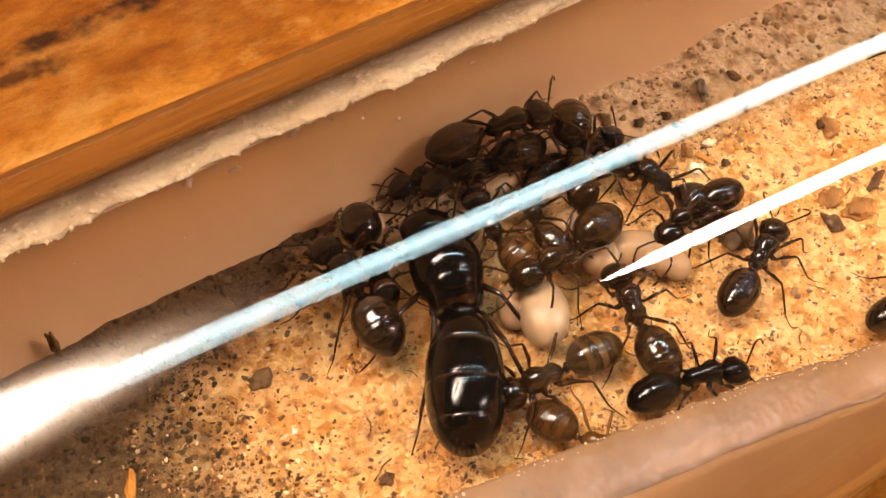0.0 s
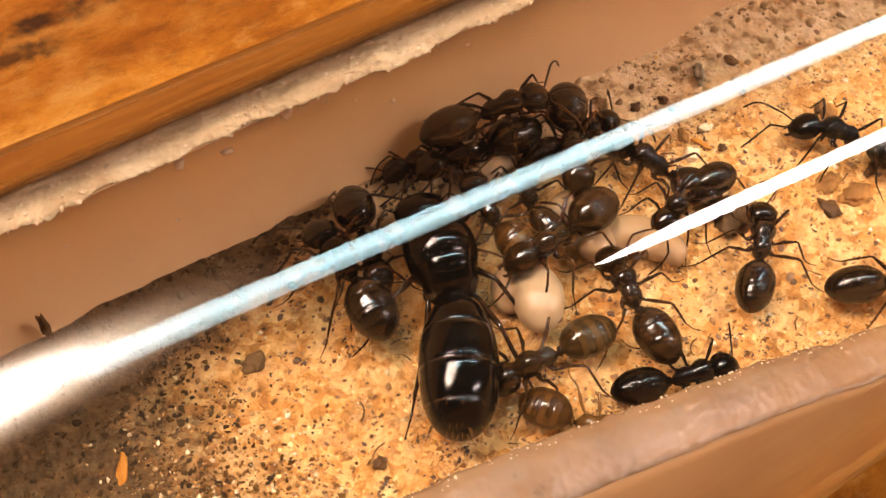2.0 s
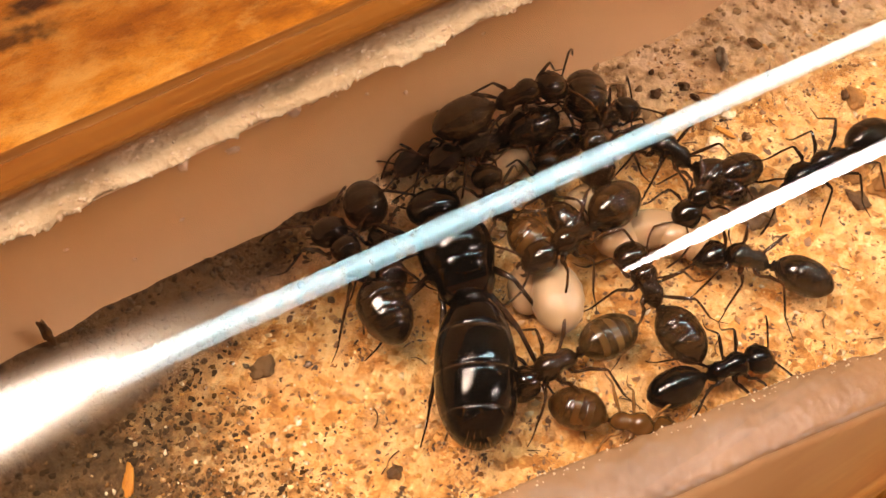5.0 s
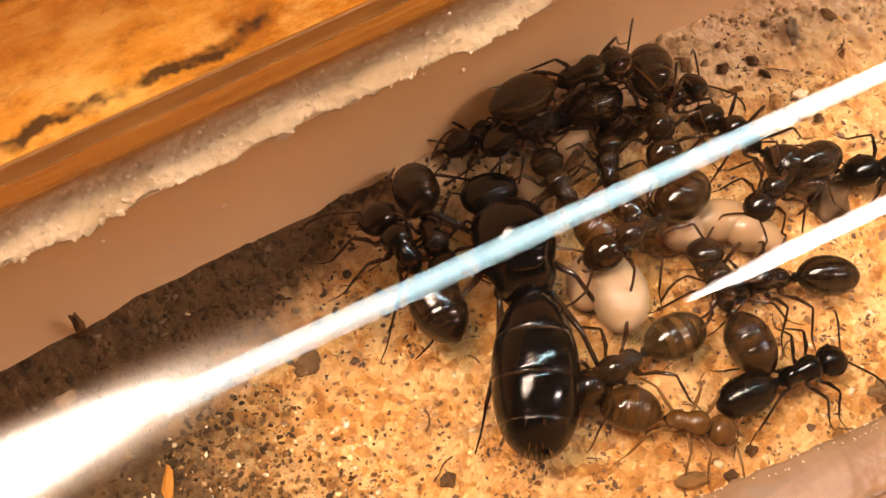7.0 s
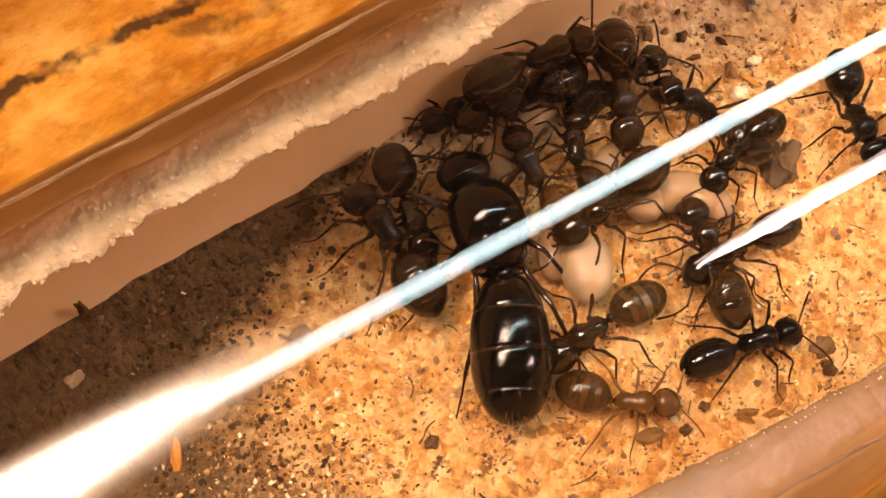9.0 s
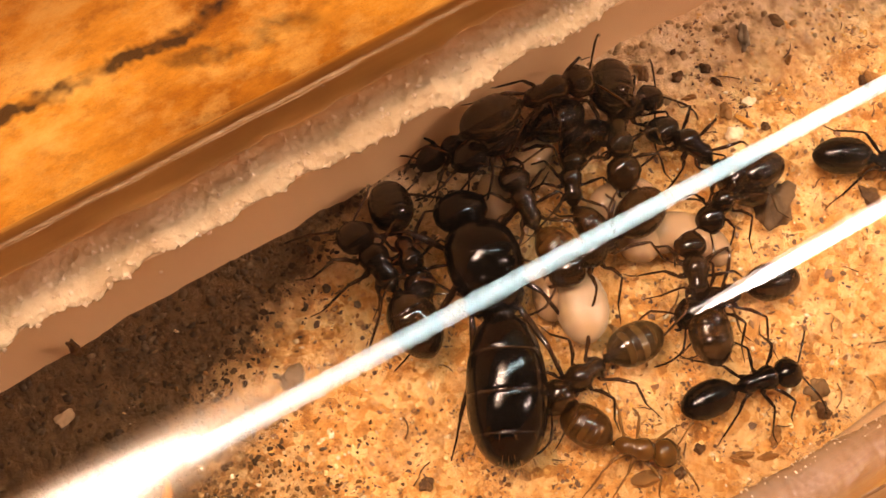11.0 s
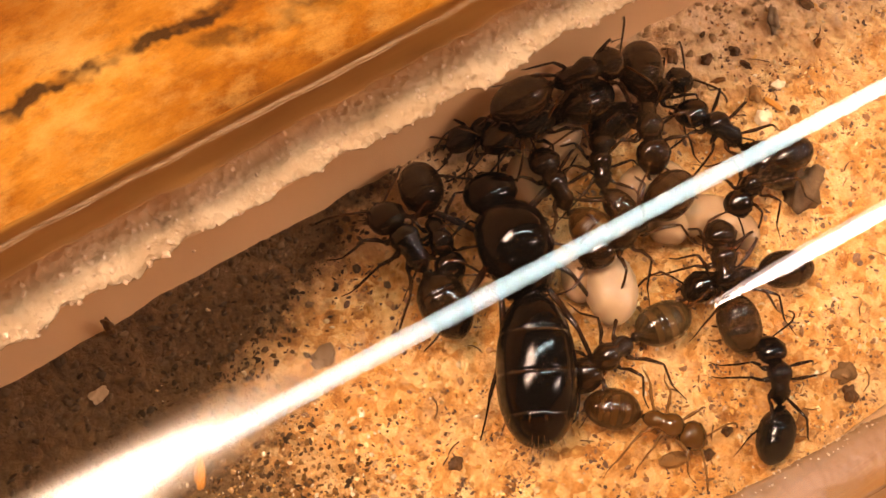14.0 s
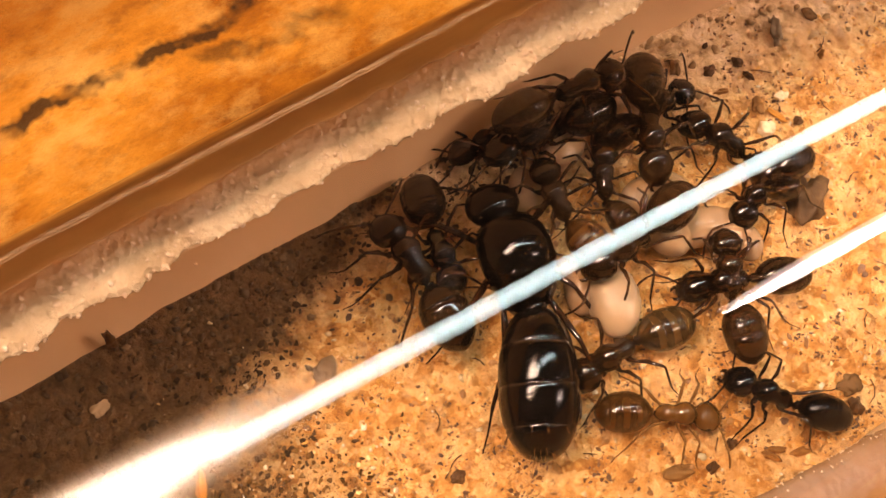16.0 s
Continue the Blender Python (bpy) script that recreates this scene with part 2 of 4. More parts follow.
SAND, FILM, WOOD, GLASS = sand_material(), film_material(), wood_material(), glass_material()
# dark shade along the tube's far edge, put into the lining's outer colour
EDGE_SHADE = plain("edge_shade_plaster", (0.060, 0.026, 0.008), (0.15, 0.066, 0.020), 0.4, 420.0, 0.42, (0.84, 0.53, 0.27))
CRUST = crust_material("plaster_crust", (0.44, 0.265, 0.135), (0.67, 0.455, 0.270), 0.9, True)
CRUST_PINK = crust_material("plaster_crust_pink", (0.20, 0.100, 0.046), (0.26, 0.134, 0.065), 0.15)
CRYSTAL = plain("pale_crystal", (0.66, 0.46, 0.30), (0.54, 0.36, 0.22), 0.10, 900.0, 0.3)
CRYSTAL.node_tree.nodes["Principled BSDF"].inputs["Specular IOR Level"].default_value = 0.6
NEAR = plain("near_plaster", (0.36, 0.178, 0.076), (0.44, 0.232, 0.104), 0.45, 260.0, 0.3)
BLACK = chitin("black_chitin", (0.0022, 0.0014, 0.001), (0.005, 0.003, 0.002), 0.10)
SHADES = {
    "dark": (chitin("dark_chitin", (0.0045, 0.0023, 0.0011), (0.015, 0.0065, 0.0026), 0.12), chitin("dark_band", (0.014, 0.0065, 0.003), (0.034, 0.016, 0.0065), 0.18)),
    "brown": (chitin("brown_chitin", (0.010, 0.0045, 0.0016), (0.030, 0.012, 0.0038), 0.12), chitin("brown_band", (0.026, 0.0125, 0.005), (0.058, 0.029, 0.011), 0.2)),
    "amber": (chitin("amber_chitin", (0.045, 0.017, 0.004), (0.085, 0.034, 0.008), 0.12), chitin("amber_band", (0.11, 0.052, 0.016), (0.15, 0.072, 0.024), 0.2)),
    "olive": (chitin("olive_chitin", (0.022, 0.012, 0.0042), (0.050, 0.026, 0.0085), 0.12), chitin("olive_band", (0.05, 0.028, 0.010), (0.09, 0.05, 0.019), 0.2)),
    "pale": (chitin("pale_chitin", (0.062, 0.023, 0.0045), (0.110, 0.042, 0.009), 0.16), chitin("pale_band", (0.10, 0.036, 0.007), (0.15, 0.056, 0.011), 0.2)),
    "black": (BLACK, chitin("black_band", (0.012, 0.007, 0.004), (0.03, 0.016, 0.009), 0.16)),
}
BELLY = {"dark": chitin("dark_belly", (0.0045, 0.0023, 0.0011), (0.014, 0.006, 0.0025), 0.12, (0.032, 0.015, 0.0058)),
         "brown": chitin("brown_belly", (0.009, 0.0042, 0.0015), (0.028, 0.0115, 0.0037), 0.12, (0.054, 0.024, 0.008)),
         "amber": chitin("amber_belly", (0.028, 0.010, 0.0022), (0.058, 0.022, 0.005), 0.10, (0.10, 0.042, 0.011)),
         "olive": chitin("olive_belly", (0.017, 0.0078, 0.0024), (0.040, 0.019, 0.0055), 0.12, (0.10, 0.049, 0.015)),
         "pale": chitin("pale_belly", (0.028, 0.0105, 0.0023), (0.055, 0.021, 0.005), 0.12, (0.062, 0.025, 0.006)),
         "black": chitin("black_belly", (0.0022, 0.0014, 0.001), (0.005, 0.003, 0.002), 0.12, (0.014, 0.008, 0.004))}
QUEEN_SKIN = chitin("queen_skin", (0.0022, 0.0014, 0.001), (0.0045, 0.0027, 0.0016), 0.22)
LEG = {"dark": chitin("leg_dark", (0.022, 0.008, 0.0025), (0.062, 0.020, 0.006), 0.3), "brown": chitin("leg_brown", (0.024, 0.009, 0.003), (0.065, 0.024, 0.007), 0.3),
       "pale": chitin("leg_pale", (0.12, 0.048, 0.012), (0.22, 0.095, 0.028), 0.3), "black": chitin("leg_black", (0.010, 0.0042, 0.002), (0.030, 0.011, 0.004), 0.28)}
LEG["amber"] = LEG["olive"] = LEG["brown"]


# ---- mesh helpers; all lengths in millimetres ----
def mesh_of(name, bm, *materials, smooth=True):
    me = bpy.data.meshes.new(name)
    for v in bm.verts:
        v.co *= MM
    bm.normal_update()
    bm.to_mesh(me)
    bm.free()
    for mat in materials:
        me.materials.append(mat)
    for p in me.polygons:
        p.use_smooth = smooth
    return me


def part(name, bm, material, parent, label="", place=None):
    me = bm if isinstance(bm, bpy.types.Mesh) else mesh_of(name, bm, material)
    ob = new(name, me)
    ob.parent = parent
    if place is not None:
        ob.matrix_basis = place
    if label:
        tagged(ob, label)
    return ob


def at(x, y, z, rx=0, ry=0, rz=0):
    return pose(x * MM, y * MM, z * MM, rx, ry, rz)


def loft(sections, n=16, close=True, wobble=0.0):
    """A skin over cross sections (x, half width, half height, z of the middle)."""
    bm = bmesh.new()
    rings = []
    for x, ry, rz, z in sections:
        rings.append([bm.verts.new((x, ry * math.cos(2 * math.pi * k / n), z + rz * math.sin(2 * math.pi * k / n))) for k in range(n)])
    for a, b in zip(rings, rings[1:]):
        for k in range(n):
            bm.faces.new((a[k], b[k], b[(k + 1) % n], a[(k + 1) % n]))
    if close:
        for ring, x, z, flip in ((rings[0], sections[0][0], sections[0][3], 0), (rings[-1], sections[-1][0], sections[-1][3], 1)):
            c = bm.verts.new((x + (0.3 if flip else -0.3) * sections[0 if not flip else -1][1], 0, z))
            for k in range(n):
                p, q = ring[k], ring[(k + 1) % n]
                bm.faces.new((c, q, p) if flip else (c, p, q))
    bmesh.ops.recalc_face_normals(bm, faces=bm.faces)
    return bm


def tube(points, radii, n=6, bm=None):
    """A tapered tube along points."""
    bm = bm or bmesh.new()
    pts = [Vector(p) for p in points]
    rings = []
    for i, p in enumerate(pts):
        d = (pts[min(i + 1, len(pts) - 1)] - pts[max(i - 1, 0)]).normalized()
        u = d.cross(Vector((0.13, 0.21, 0.97))).normalized()
        v = d.cross(u)
        rings.append([bm.verts.new(p + radii[i] * (u * math.cos(2 * math.pi * k / n) + v * math.sin(2 * math.pi * k / n))) for k in range(n)])
    for a, b in zip(rings, rings[1:]):
        for k in range(n):
            bm.faces.new((a[k], b[k], b[(k + 1) % n], a[(k + 1) % n]))
    bm.faces.new(rings[0][::-1])
    bm.faces.new(rings[-1])
    bmesh.ops.recalc_face_normals(bm, faces=bm.faces)
    return bm


def pebble(seed, sx=1.0, sy=1.0, sz=1.0, level=1, rough=0.25):
    """An irregular grain about one millimetre across."""
    bm = bmesh.new()
    bmesh.ops.create_icosphere(bm, subdivisions=level, radius=0.5)
    off = Vector((seed * 3.7, seed * 1.3, seed * 7.1))
    for v in bm.verts:
        v.co *= 1 + rough * noise.noise(v.co * 2.6 + off) * 2
        v.co = Vector((v.co.x * sx, v.co.y * sy, v.co.z * sz))
    return bm


# ---- the setting ----
def build_table():
    bm = bmesh.new()
    bmesh.ops.create_grid(bm, x_segments=60, y_segments=60, size=300)
    for v in bm.verts:
        v.co.z = TABLE_Z
    g = bmesh.ops.extrude_face_region(bm, geom=bm.faces[:])
    for v in (e for e in g["geom"] if isinstance(e, bmesh.types.BMVert)):
        v.co.z = TABLE_Z - 18
    bmesh.ops.recalc_face_normals(bm, faces=bm.faces)
    ob = new("table_top", mesh_of("table_top", bm, WOOD, smooth=False))
    tagged(ob, "rough orange-brown wooden board with dark streaks", "table", kind="structure")


def floor_height(x, y):
    h = 0.20 * noise.noise(Vector((x * 0.35, y * 0.35, 2.0))) + 0.10 * noise.noise(Vector((x * 1.3, y * 1.3, 7.0)))
    h += 0.05 * noise.noise(Vector((x * 4.0, y * 4.0, 1.0)))
    d = abs(y - AXIS_Y)
    return h - 0.05 + (0.22 * max(0.0, d - 5.2) ** 1.5)


def build_floor():
    """The sand bed: a strip across the lower third of the tube, with a body down to the glass."""
    bm = bmesh.new()
    half = 6.3
    nx, ny = 520, 92
    rows = []
    for i in range(nx + 1):
        x = -32 + 80 * i / nx
        rows.append([bm.verts.new((x, y, floor_height(x, y))) for y in (AXIS_Y - half + 2 * half * j / ny for j in range(ny + 1))])
    for a, b in zip(rows, rows[1:]):
        for j in range(ny):
            bm.faces.new((a[j], b[j], b[j + 1], a[j + 1]))
    low = []
    for i in (0, nx):
        x = rows[i][0].co.x
        low.append([bm.verts.new((x, AXIS_Y + 7.2 * math.cos(a), AXIS_Z + 7.2 * math.sin(a))) for a in (radians(197 + 146 * k / 16) for k in range(17))])
    for k in range(16):
        bm.faces.new((low[0][k], low[0][k + 1], low[1][k + 1], low[1][k]))
    bmesh.ops.recalc_face_normals(bm, faces=bm.faces)
    ob = new("sand_bed", mesh_of("sand_bed", bm, SAND))
    tagged(ob, "tan sandy plaster bed with dark damp soil at one end", "sand bed", kind="structure")


def wall_shell(bm, angle0, tops, r0, r1, x0, x1, nx, na, inside=0):
    """A curved wall with thickness, from an angle below the horizontal up to the height tops(x)."""
    inner, outer = [], []
    for i in range(nx + 1):
        x = x0 + (x1 - x0) * i / nx
        ci, co = [], []
        for j in range(na + 1):
            w = 0.03 * noise.noise(Vector((x * 0.8, j * 0.5, r0)))
            for r, col in ((r0 + w, ci), (r1, co)):
                top = math.degrees(math.asin((tops(x) - AXIS_Z) / r))
                a = radians(angle0 + (top - angle0) * j / na)
                col.append(bm.verts.new((x, math.cos(a) * r, math.sin(a) * r)))
        inner.append(ci)
        outer.append(co)
    for i in range(nx):
        for j in range(na):
            bm.faces.new((inner[i][j], inner[i][j + 1], inner[i + 1][j + 1], inner[i + 1][j])).material_index = inside
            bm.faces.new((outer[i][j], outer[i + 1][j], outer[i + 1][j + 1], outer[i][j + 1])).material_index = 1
        bm.faces.new((inner[i][na], outer[i][na], outer[i + 1][na], inner[i + 1][na])).material_index = inside


def crystals(spots, rnd, sizes):
    """Small glassy crumbs that stud the crust."""
    shapes = []
    for k in range(6):
        bm = pebble(k + 40, 1, rnd.uniform(0.6, 1), rnd.uniform(0.5, 0.9), 1, 0.4)
        shapes.append(([v.co.copy() for v in bm.verts], [[v.index for v in f.verts] for f in bm.faces]))
        bm.free()
    verts, faces = [], []
    for p in spots:
        size = sizes[0] + (sizes[1] - sizes[0]) * rnd.random() ** 2
        m = Matrix.Translation(p) @ Euler([rnd.uniform(0, 6.28) for _ in range(3)]).to_matrix().to_4x4()
        vs, fs = rnd.choice(shapes)
        b = len(verts)
        verts += [tuple((m @ (v * size)) * MM) for v in vs]
        faces += [[b + i for i in f] for f in fs]
    me = bpy.data.meshes.new("plaster_crystals")
    me.from_pydata(verts, [], faces)
    me.materials.append(CRYSTAL)
    tagged(new("plaster_crystals", me), "tiny pale glinting crystals on the plaster crust", "crystals", kind="stuff")


def build_film(side):
    """The plaster lining that clings to the glass above the sand, and the pale crust on its broken upper edge."""
    seed = 3.0 if side > 0 else 11.0
    level = 6.62
    r_in = 6.42 if side > 0 else 6.58

    def wander(x, k, *bands):
        return sum(size * noise.noise(Vector((x * rate, seed, k + n))) for n, (rate, size) in enumerate(bands))

    def tops(x):
        if side < 0:
            return max(3.9, 6.76 - 0.09 * max(x, 0.0) - 0.0075 * max(x, 0.0) ** 2) + wander(x, 0, (0.25, 0.10), (1.1, 0.05))
        return level + wander(x, 0, (0.25, 0.18), (1.1, 0.10))

    bm = bmesh.new()
    wall_shell(bm, -19, lambda x: tops(x) - 0.10, r_in, 7.34, -34, 50, 420, 24)
    if side > 0:      # added skin up the glass behind the crust, coloured as the edge's shade
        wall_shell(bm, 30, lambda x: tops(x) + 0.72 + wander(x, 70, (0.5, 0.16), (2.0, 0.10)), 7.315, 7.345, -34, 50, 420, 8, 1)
    for v in bm.verts:
        v.co.y *= side
        v.co += Vector((0, AXIS_Y, AXIS_Z))
    bmesh.ops.recalc_face_normals(bm, faces=bm.faces)
    film = new("plaster_lining", mesh_of("plaster_lining", bm, FILM, EDGE_SHADE if side > 0 else NEAR))
    tagged(film, "smooth pinkish-brown plaster lining on the glass wall", "plaster lining", kind="structure")

    bm = bmesh.new()
    nx, na = 1300, 16
    rim = 7.345 if side > 0 else 7.25
    cols = []
    for i in range(nx + 1):
        x = -34 + 84 * i / nx
        z = tops(x)
        k = 1.0 if side > 0 else 0.35      # the near crust is smoother
        lip = r_in - 0.05 + k * wander(x, 20, (0.45, 0.28), (1.5, 0.13), (4.0, 0.06), (11.0, 0.035))
        drop = 0.16 + k * abs(wander(x, 30, (1.3, 0.5), (4.5, 0.3)))
        col = []
        for j in range(na + 1):
            u = j / na
            if u < 0.15:      # a short way down the outer face, behind the glass
                r, h = 7.345 + (rim - 7.345) * (u / 0.15) ** 2, z - (0.35 if side > 0 else 0.11) * (1 - u / 0.15)
            elif u < 0.8:     # across the top
                w = (u - 0.15) / 0.65
                r, h = rim + (lip - rim) * w, z + 0.10 * math.sin(w * math.pi)
                rough = 0.055 if side > 0 else 0.014
                h += rough * noise.noise(Vector((x * 3.5, r * 3.5, seed))) + rough * 0.6 * noise.noise(Vector((x * 9, r * 9, seed)))
            else:             # over the lip and down the inner face
                w = (u - 0.8) / 0.2
                r, h = lip + (r_in - 0.02 - lip) * w + 0.03, z - drop * w
            d = math.sqrt(max(0.5, r * r - (h - AXIS_Z) ** 2))
            col.append(bm.verts.new((x, d * side + AXIS_Y, h)))
        cols.append(col)
    for a, b in zip(cols, cols[1:]):
        for j in range(na):
            bm.faces.new((a[j], b[j], b[j + 1], a[j + 1]))
    bmesh.ops.recalc_face_normals(bm, faces=bm.faces)
    rnd = random.Random(int(seed))
    spots = [rnd.choice(rnd.choice(cols)[3 if side > 0 else 10:15]).co.copy() for _ in range(2600 if side > 0 else 1500)]
    crystals(spots, rnd, (0.04, 0.17) if side > 0 else (0.03, 0.08))
    crust = new("plaster_crust", mesh_of("plaster_crust", bm, CRUST if side > 0 else CRUST_PINK))
    tagged(crust, "ragged pale crust along the plaster lining's upper edge", "plaster crust", kind="structure")


def build_tube():
    bm = bmesh.new()
    n, stations = 900, [-60, -59.8, -20, 0, 20, 40, 89.8, 90]
    rings = {}
    for r in (R_OUT, R_IN):
        rings[r] = [[bm.verts.new((x, AXIS_Y + r * math.cos(2 * math.pi * k / n), AXIS_Z + r * math.sin(2 * math.pi * k / n))) for k in range(n)] for x in stations]
        for a, b in zip(rings[r], rings[r][1:]):
            for k in range(n):
                bm.faces.new((a[k], b[k], b[(k + 1) % n], a[(k + 1) % n]))
    for i in (0, -1):
        for k in range(n):
            bm.faces.new((rings[R_OUT][i][k], rings[R_OUT][i][(k + 1) % n], rings[R_IN][i][(k + 1) % n], rings[R_IN][i][k]))
    bmesh.ops.recalc_face_normals(bm, faces=bm.faces)
    ob = new("glass_tube", mesh_of("glass_tube", bm, GLASS))
    ob.visible_shadow = False
    tagged(ob, "clear glass test tube lying on the wooden board", "glass tube")


build_table()
build_floor()
build_film(1)
build_film(-1)
build_tube()

# ---- ants ----
CACHE = {}


def shared(key, make):
    if key not in CACHE:
        CACHE[key] = make()
    return CACHE[key]


def head_mesh(shade):
    s = [(-0.44, 0.16, 0.14, 0.03), (-0.40, 0.30, 0.24, 0.03), (-0.28, 0.42, 0.32, 0.03), (-0.10, 0.47, 0.35, 0.02), (0.10, 0.45, 0.34, 0.0),
         (0.26, 0.38, 0.29, -0.03), (0.38, 0.29, 0.22, -0.06), (0.46, 0.20, 0.14, -0.09)]
    return mesh_of("head", loft(s, 20), SHADES[shade][0])


def thorax_mesh(shade):
    s = [(0.66, 0.10, 0.10, 0.02), (0.58, 0.19, 0.17, 0.04), (0.44, 0.29, 0.27, 0.08), (0.26, 0.33, 0.32, 0.11), (0.08, 0.29, 0.31, 0.10), (-0.05, 0.23, 0.26, 0.06),
         (-0.16, 0.22, 0.24, 0.03), (-0.32, 0.25, 0.27, 0.02), (-0.48, 0.22, 0.24, -0.04), (-0.60, 0.13, 0.15, -0.12), (-0.66, 0.06, 0.07, -0.16)]
    s = [(x, ry * 1.16, rz * 1.08, z) for x, ry, rz, z in s]
    return mesh_of("thorax", loft(s, 18), SHADES[shade][0])


def petiole_mesh(shade):
    s = [(0.16, 0.05, 0.05, -0.04), (0.06, 0.08, 0.10, 0.0), (0.02, 0.15, 0.22, 0.06), (-0.04, 0.14, 0.20, 0.05), (-0.10, 0.07, 0.08, -0.02), (-0.20, 0.06, 0.06, -0.04)]
    return mesh_of("petiole", loft(s, 12), SHADES[shade][0])


def gaster_bm(length, width, height, cuts, n=24, swell=0.42, sharp=0.62, band=0.075, tail=(1.9, 0.78)):
    """Overlapping belly rings: each ring ends in a small step, and a pale joint shows behind it."""
    bm = bmesh.new()
    rings, pale = [], []

    def radius(u):
        front = min(1.0, u / swell)
        f = math.sin(front * math.pi / 2) ** sharp
        b = 1.0 if u < 0.5 else max(0.0, 1 - ((u - 0.5) / 0.5) ** tail[0]) ** tail[1]
        return max(0.05, f * b)

    stops = []
    for i in range(41):
        u = i / 40
        if not any(c - 0.004 < u < c + band + 0.02 for c in cuts):
            stops.append((u, 0.0, 0))
    for k, c in enumerate(cuts):
        w = band * (1.0, 1.0, 0.7)[k]
        stops += [(c - 0.003, 0.0, 0), (c + 0.005, -0.024, 1), (c + w * 0.5, -0.014, 1), (c + w, -0.008, 1), (c + w + 0.006, 0.0, 0)]
    stops.sort()
    for u, dip, p in stops:
        r = radius(u) + dip * (radius(u) > 0.2)
        x = length * (0.5 - u)
        rings.append([bm.verts.new((x, width / 2 * r * math.cos(2 * math.pi * k / n), height / 2 * r * math.sin(2 * math.pi * k / n) - 0.05 * height * u * u)) for k in range(n)])
        pale.append(p)
    for i in range(len(rings) - 1):
        a, b = rings[i], rings[i + 1]
        for k in range(n):
            f = bm.faces.new((a[k], b[k], b[(k + 1) % n], a[(k + 1) % n]))
            f.material_index = 1 if pale[i] and pale[i + 1] else 0
    bm.faces.new(rings[0])
    bm.faces.new(rings[-1][::-1])
    bmesh.ops.recalc_face_normals(bm, faces=bm.faces)
    return bm


def worker_gaster(shade, fat):
    return mesh_of("gaster", gaster_bm(1.78 * (0.9 + 0.1 * fat), 1.17 * fat, 1.06 * fat, (0.32, 0.56, 0.78), 28, 0.42, 0.55, 0.05, (2.2, 0.62)), BELLY[shade], BELLY[shade])


def eye_mesh():
    bm = bmesh.new()
    bmesh.ops.create_uvsphere(bm, u_segments=10, v_segments=8, radius=1.0)
    for v in bm.verts:
        v.co = Vector((v.co.x * 0.085, v.co.y * 0.04, v.co.z * 0.075))
    return mesh_of("eye", bm, BLACK)


def mandible_mesh(shade, side):
    bm = tube([(0, 0, 0), (0.09, 0.05 * side, -0.01), (0.18, 0.02 * side, -0.03), (0.22, -0.05 * side, -0.04)], [0.055, 0.06, 0.045, 0.012], 8)
    return mesh_of("mandible", bm, LEG[shade])


def antenna_mesh(shade, side, kind):
    """A straight scape, an elbow, and a beaded whip."""
    elbow = {0: (0.62, 0.52, 0.28), 1: (0.30, 0.72, 0.25), 2: (0.78, 0.26, 0.35)}[kind]
    tip = {0: (1.45, 0.30, -0.30), 1: (0.95, 1.15, -0.40), 2: (1.55, 0.75, -0.25)}[kind]
    e, t = Vector(elbow), Vector(tip)
    pts, rad = [Vector((0, 0, 0)), e * 0.5 + Vector((0, 0.03, 0.03)), e], [0.026, 0.033, 0.038]
    for k in range(1, 11):
        u = k / 10
        p = e.lerp(t, u) + Vector((0, 0.10 * math.sin(u * math.pi), 0.10 * math.sin(u * math.pi)))
        pts.append(p)
        rad.append((0.033 if k % 2 else 0.027) * (1.0 + 0.25 * u) * (0.5 if k == 10 else 1))
    return mesh_of("antenna", tube([(p.x, p.y * side, p.z) for p in pts], rad, 6), LEG[shade])


LEG_SITES = ((0.40, 50, 0.82), (0.10, 94, 0.85), (-0.26, 140, 1.06))   # along the body, outward angle, size


def leg_mesh(shade, size, side, bend, thick=1.0):
    """Coxa, thigh, shin and foot of one leg, as it points straight out along +x of its own space."""
    s = size
    pts = [(0, 0, 0), (0.14, 0, -0.14), (0.26, 0, -0.13), (0.50 * s, 0.04, 0.14), (0.86 * s, 0.06 + bend * 0.4, 0.36), (0.94 * s, 0.07 + bend * 0.5, 0.35),
           (1.15 * s, 0.05 + bend, 0.02), (1.42 * s, bend * 1.4, -0.42), (1.50 * s, bend * 1.5, -0.52), (1.72 * s, -0.03 + bend * 1.7, -0.64), (1.98 * s, -0.10 + bend * 2.0, -0.71)]
    rad = [0.09, 0.09, 0.042, 0.062, 0.042, 0.033, 0.038, 0.031, 0.021, 0.017, 0.010]
    return mesh_of("leg", tube([(x, y * side, z) for x, y, z in pts], [r * thick for r in rad], 7), LEG[shade])


HEIGHT = 0.78


def head_place(turn):
    return at(0.60, 0, HEIGHT + 0.02, 0, 14, 0) @ pose(0, 0, 0, 0, 0, turn) @ at(0.44, 0, 0)


def belly_place(turn):
    return at(-0.78, 0, HEIGHT - 0.08, 0, 0, turn) @ at(-0.88, 0, 0.03, 0, -4, 0)


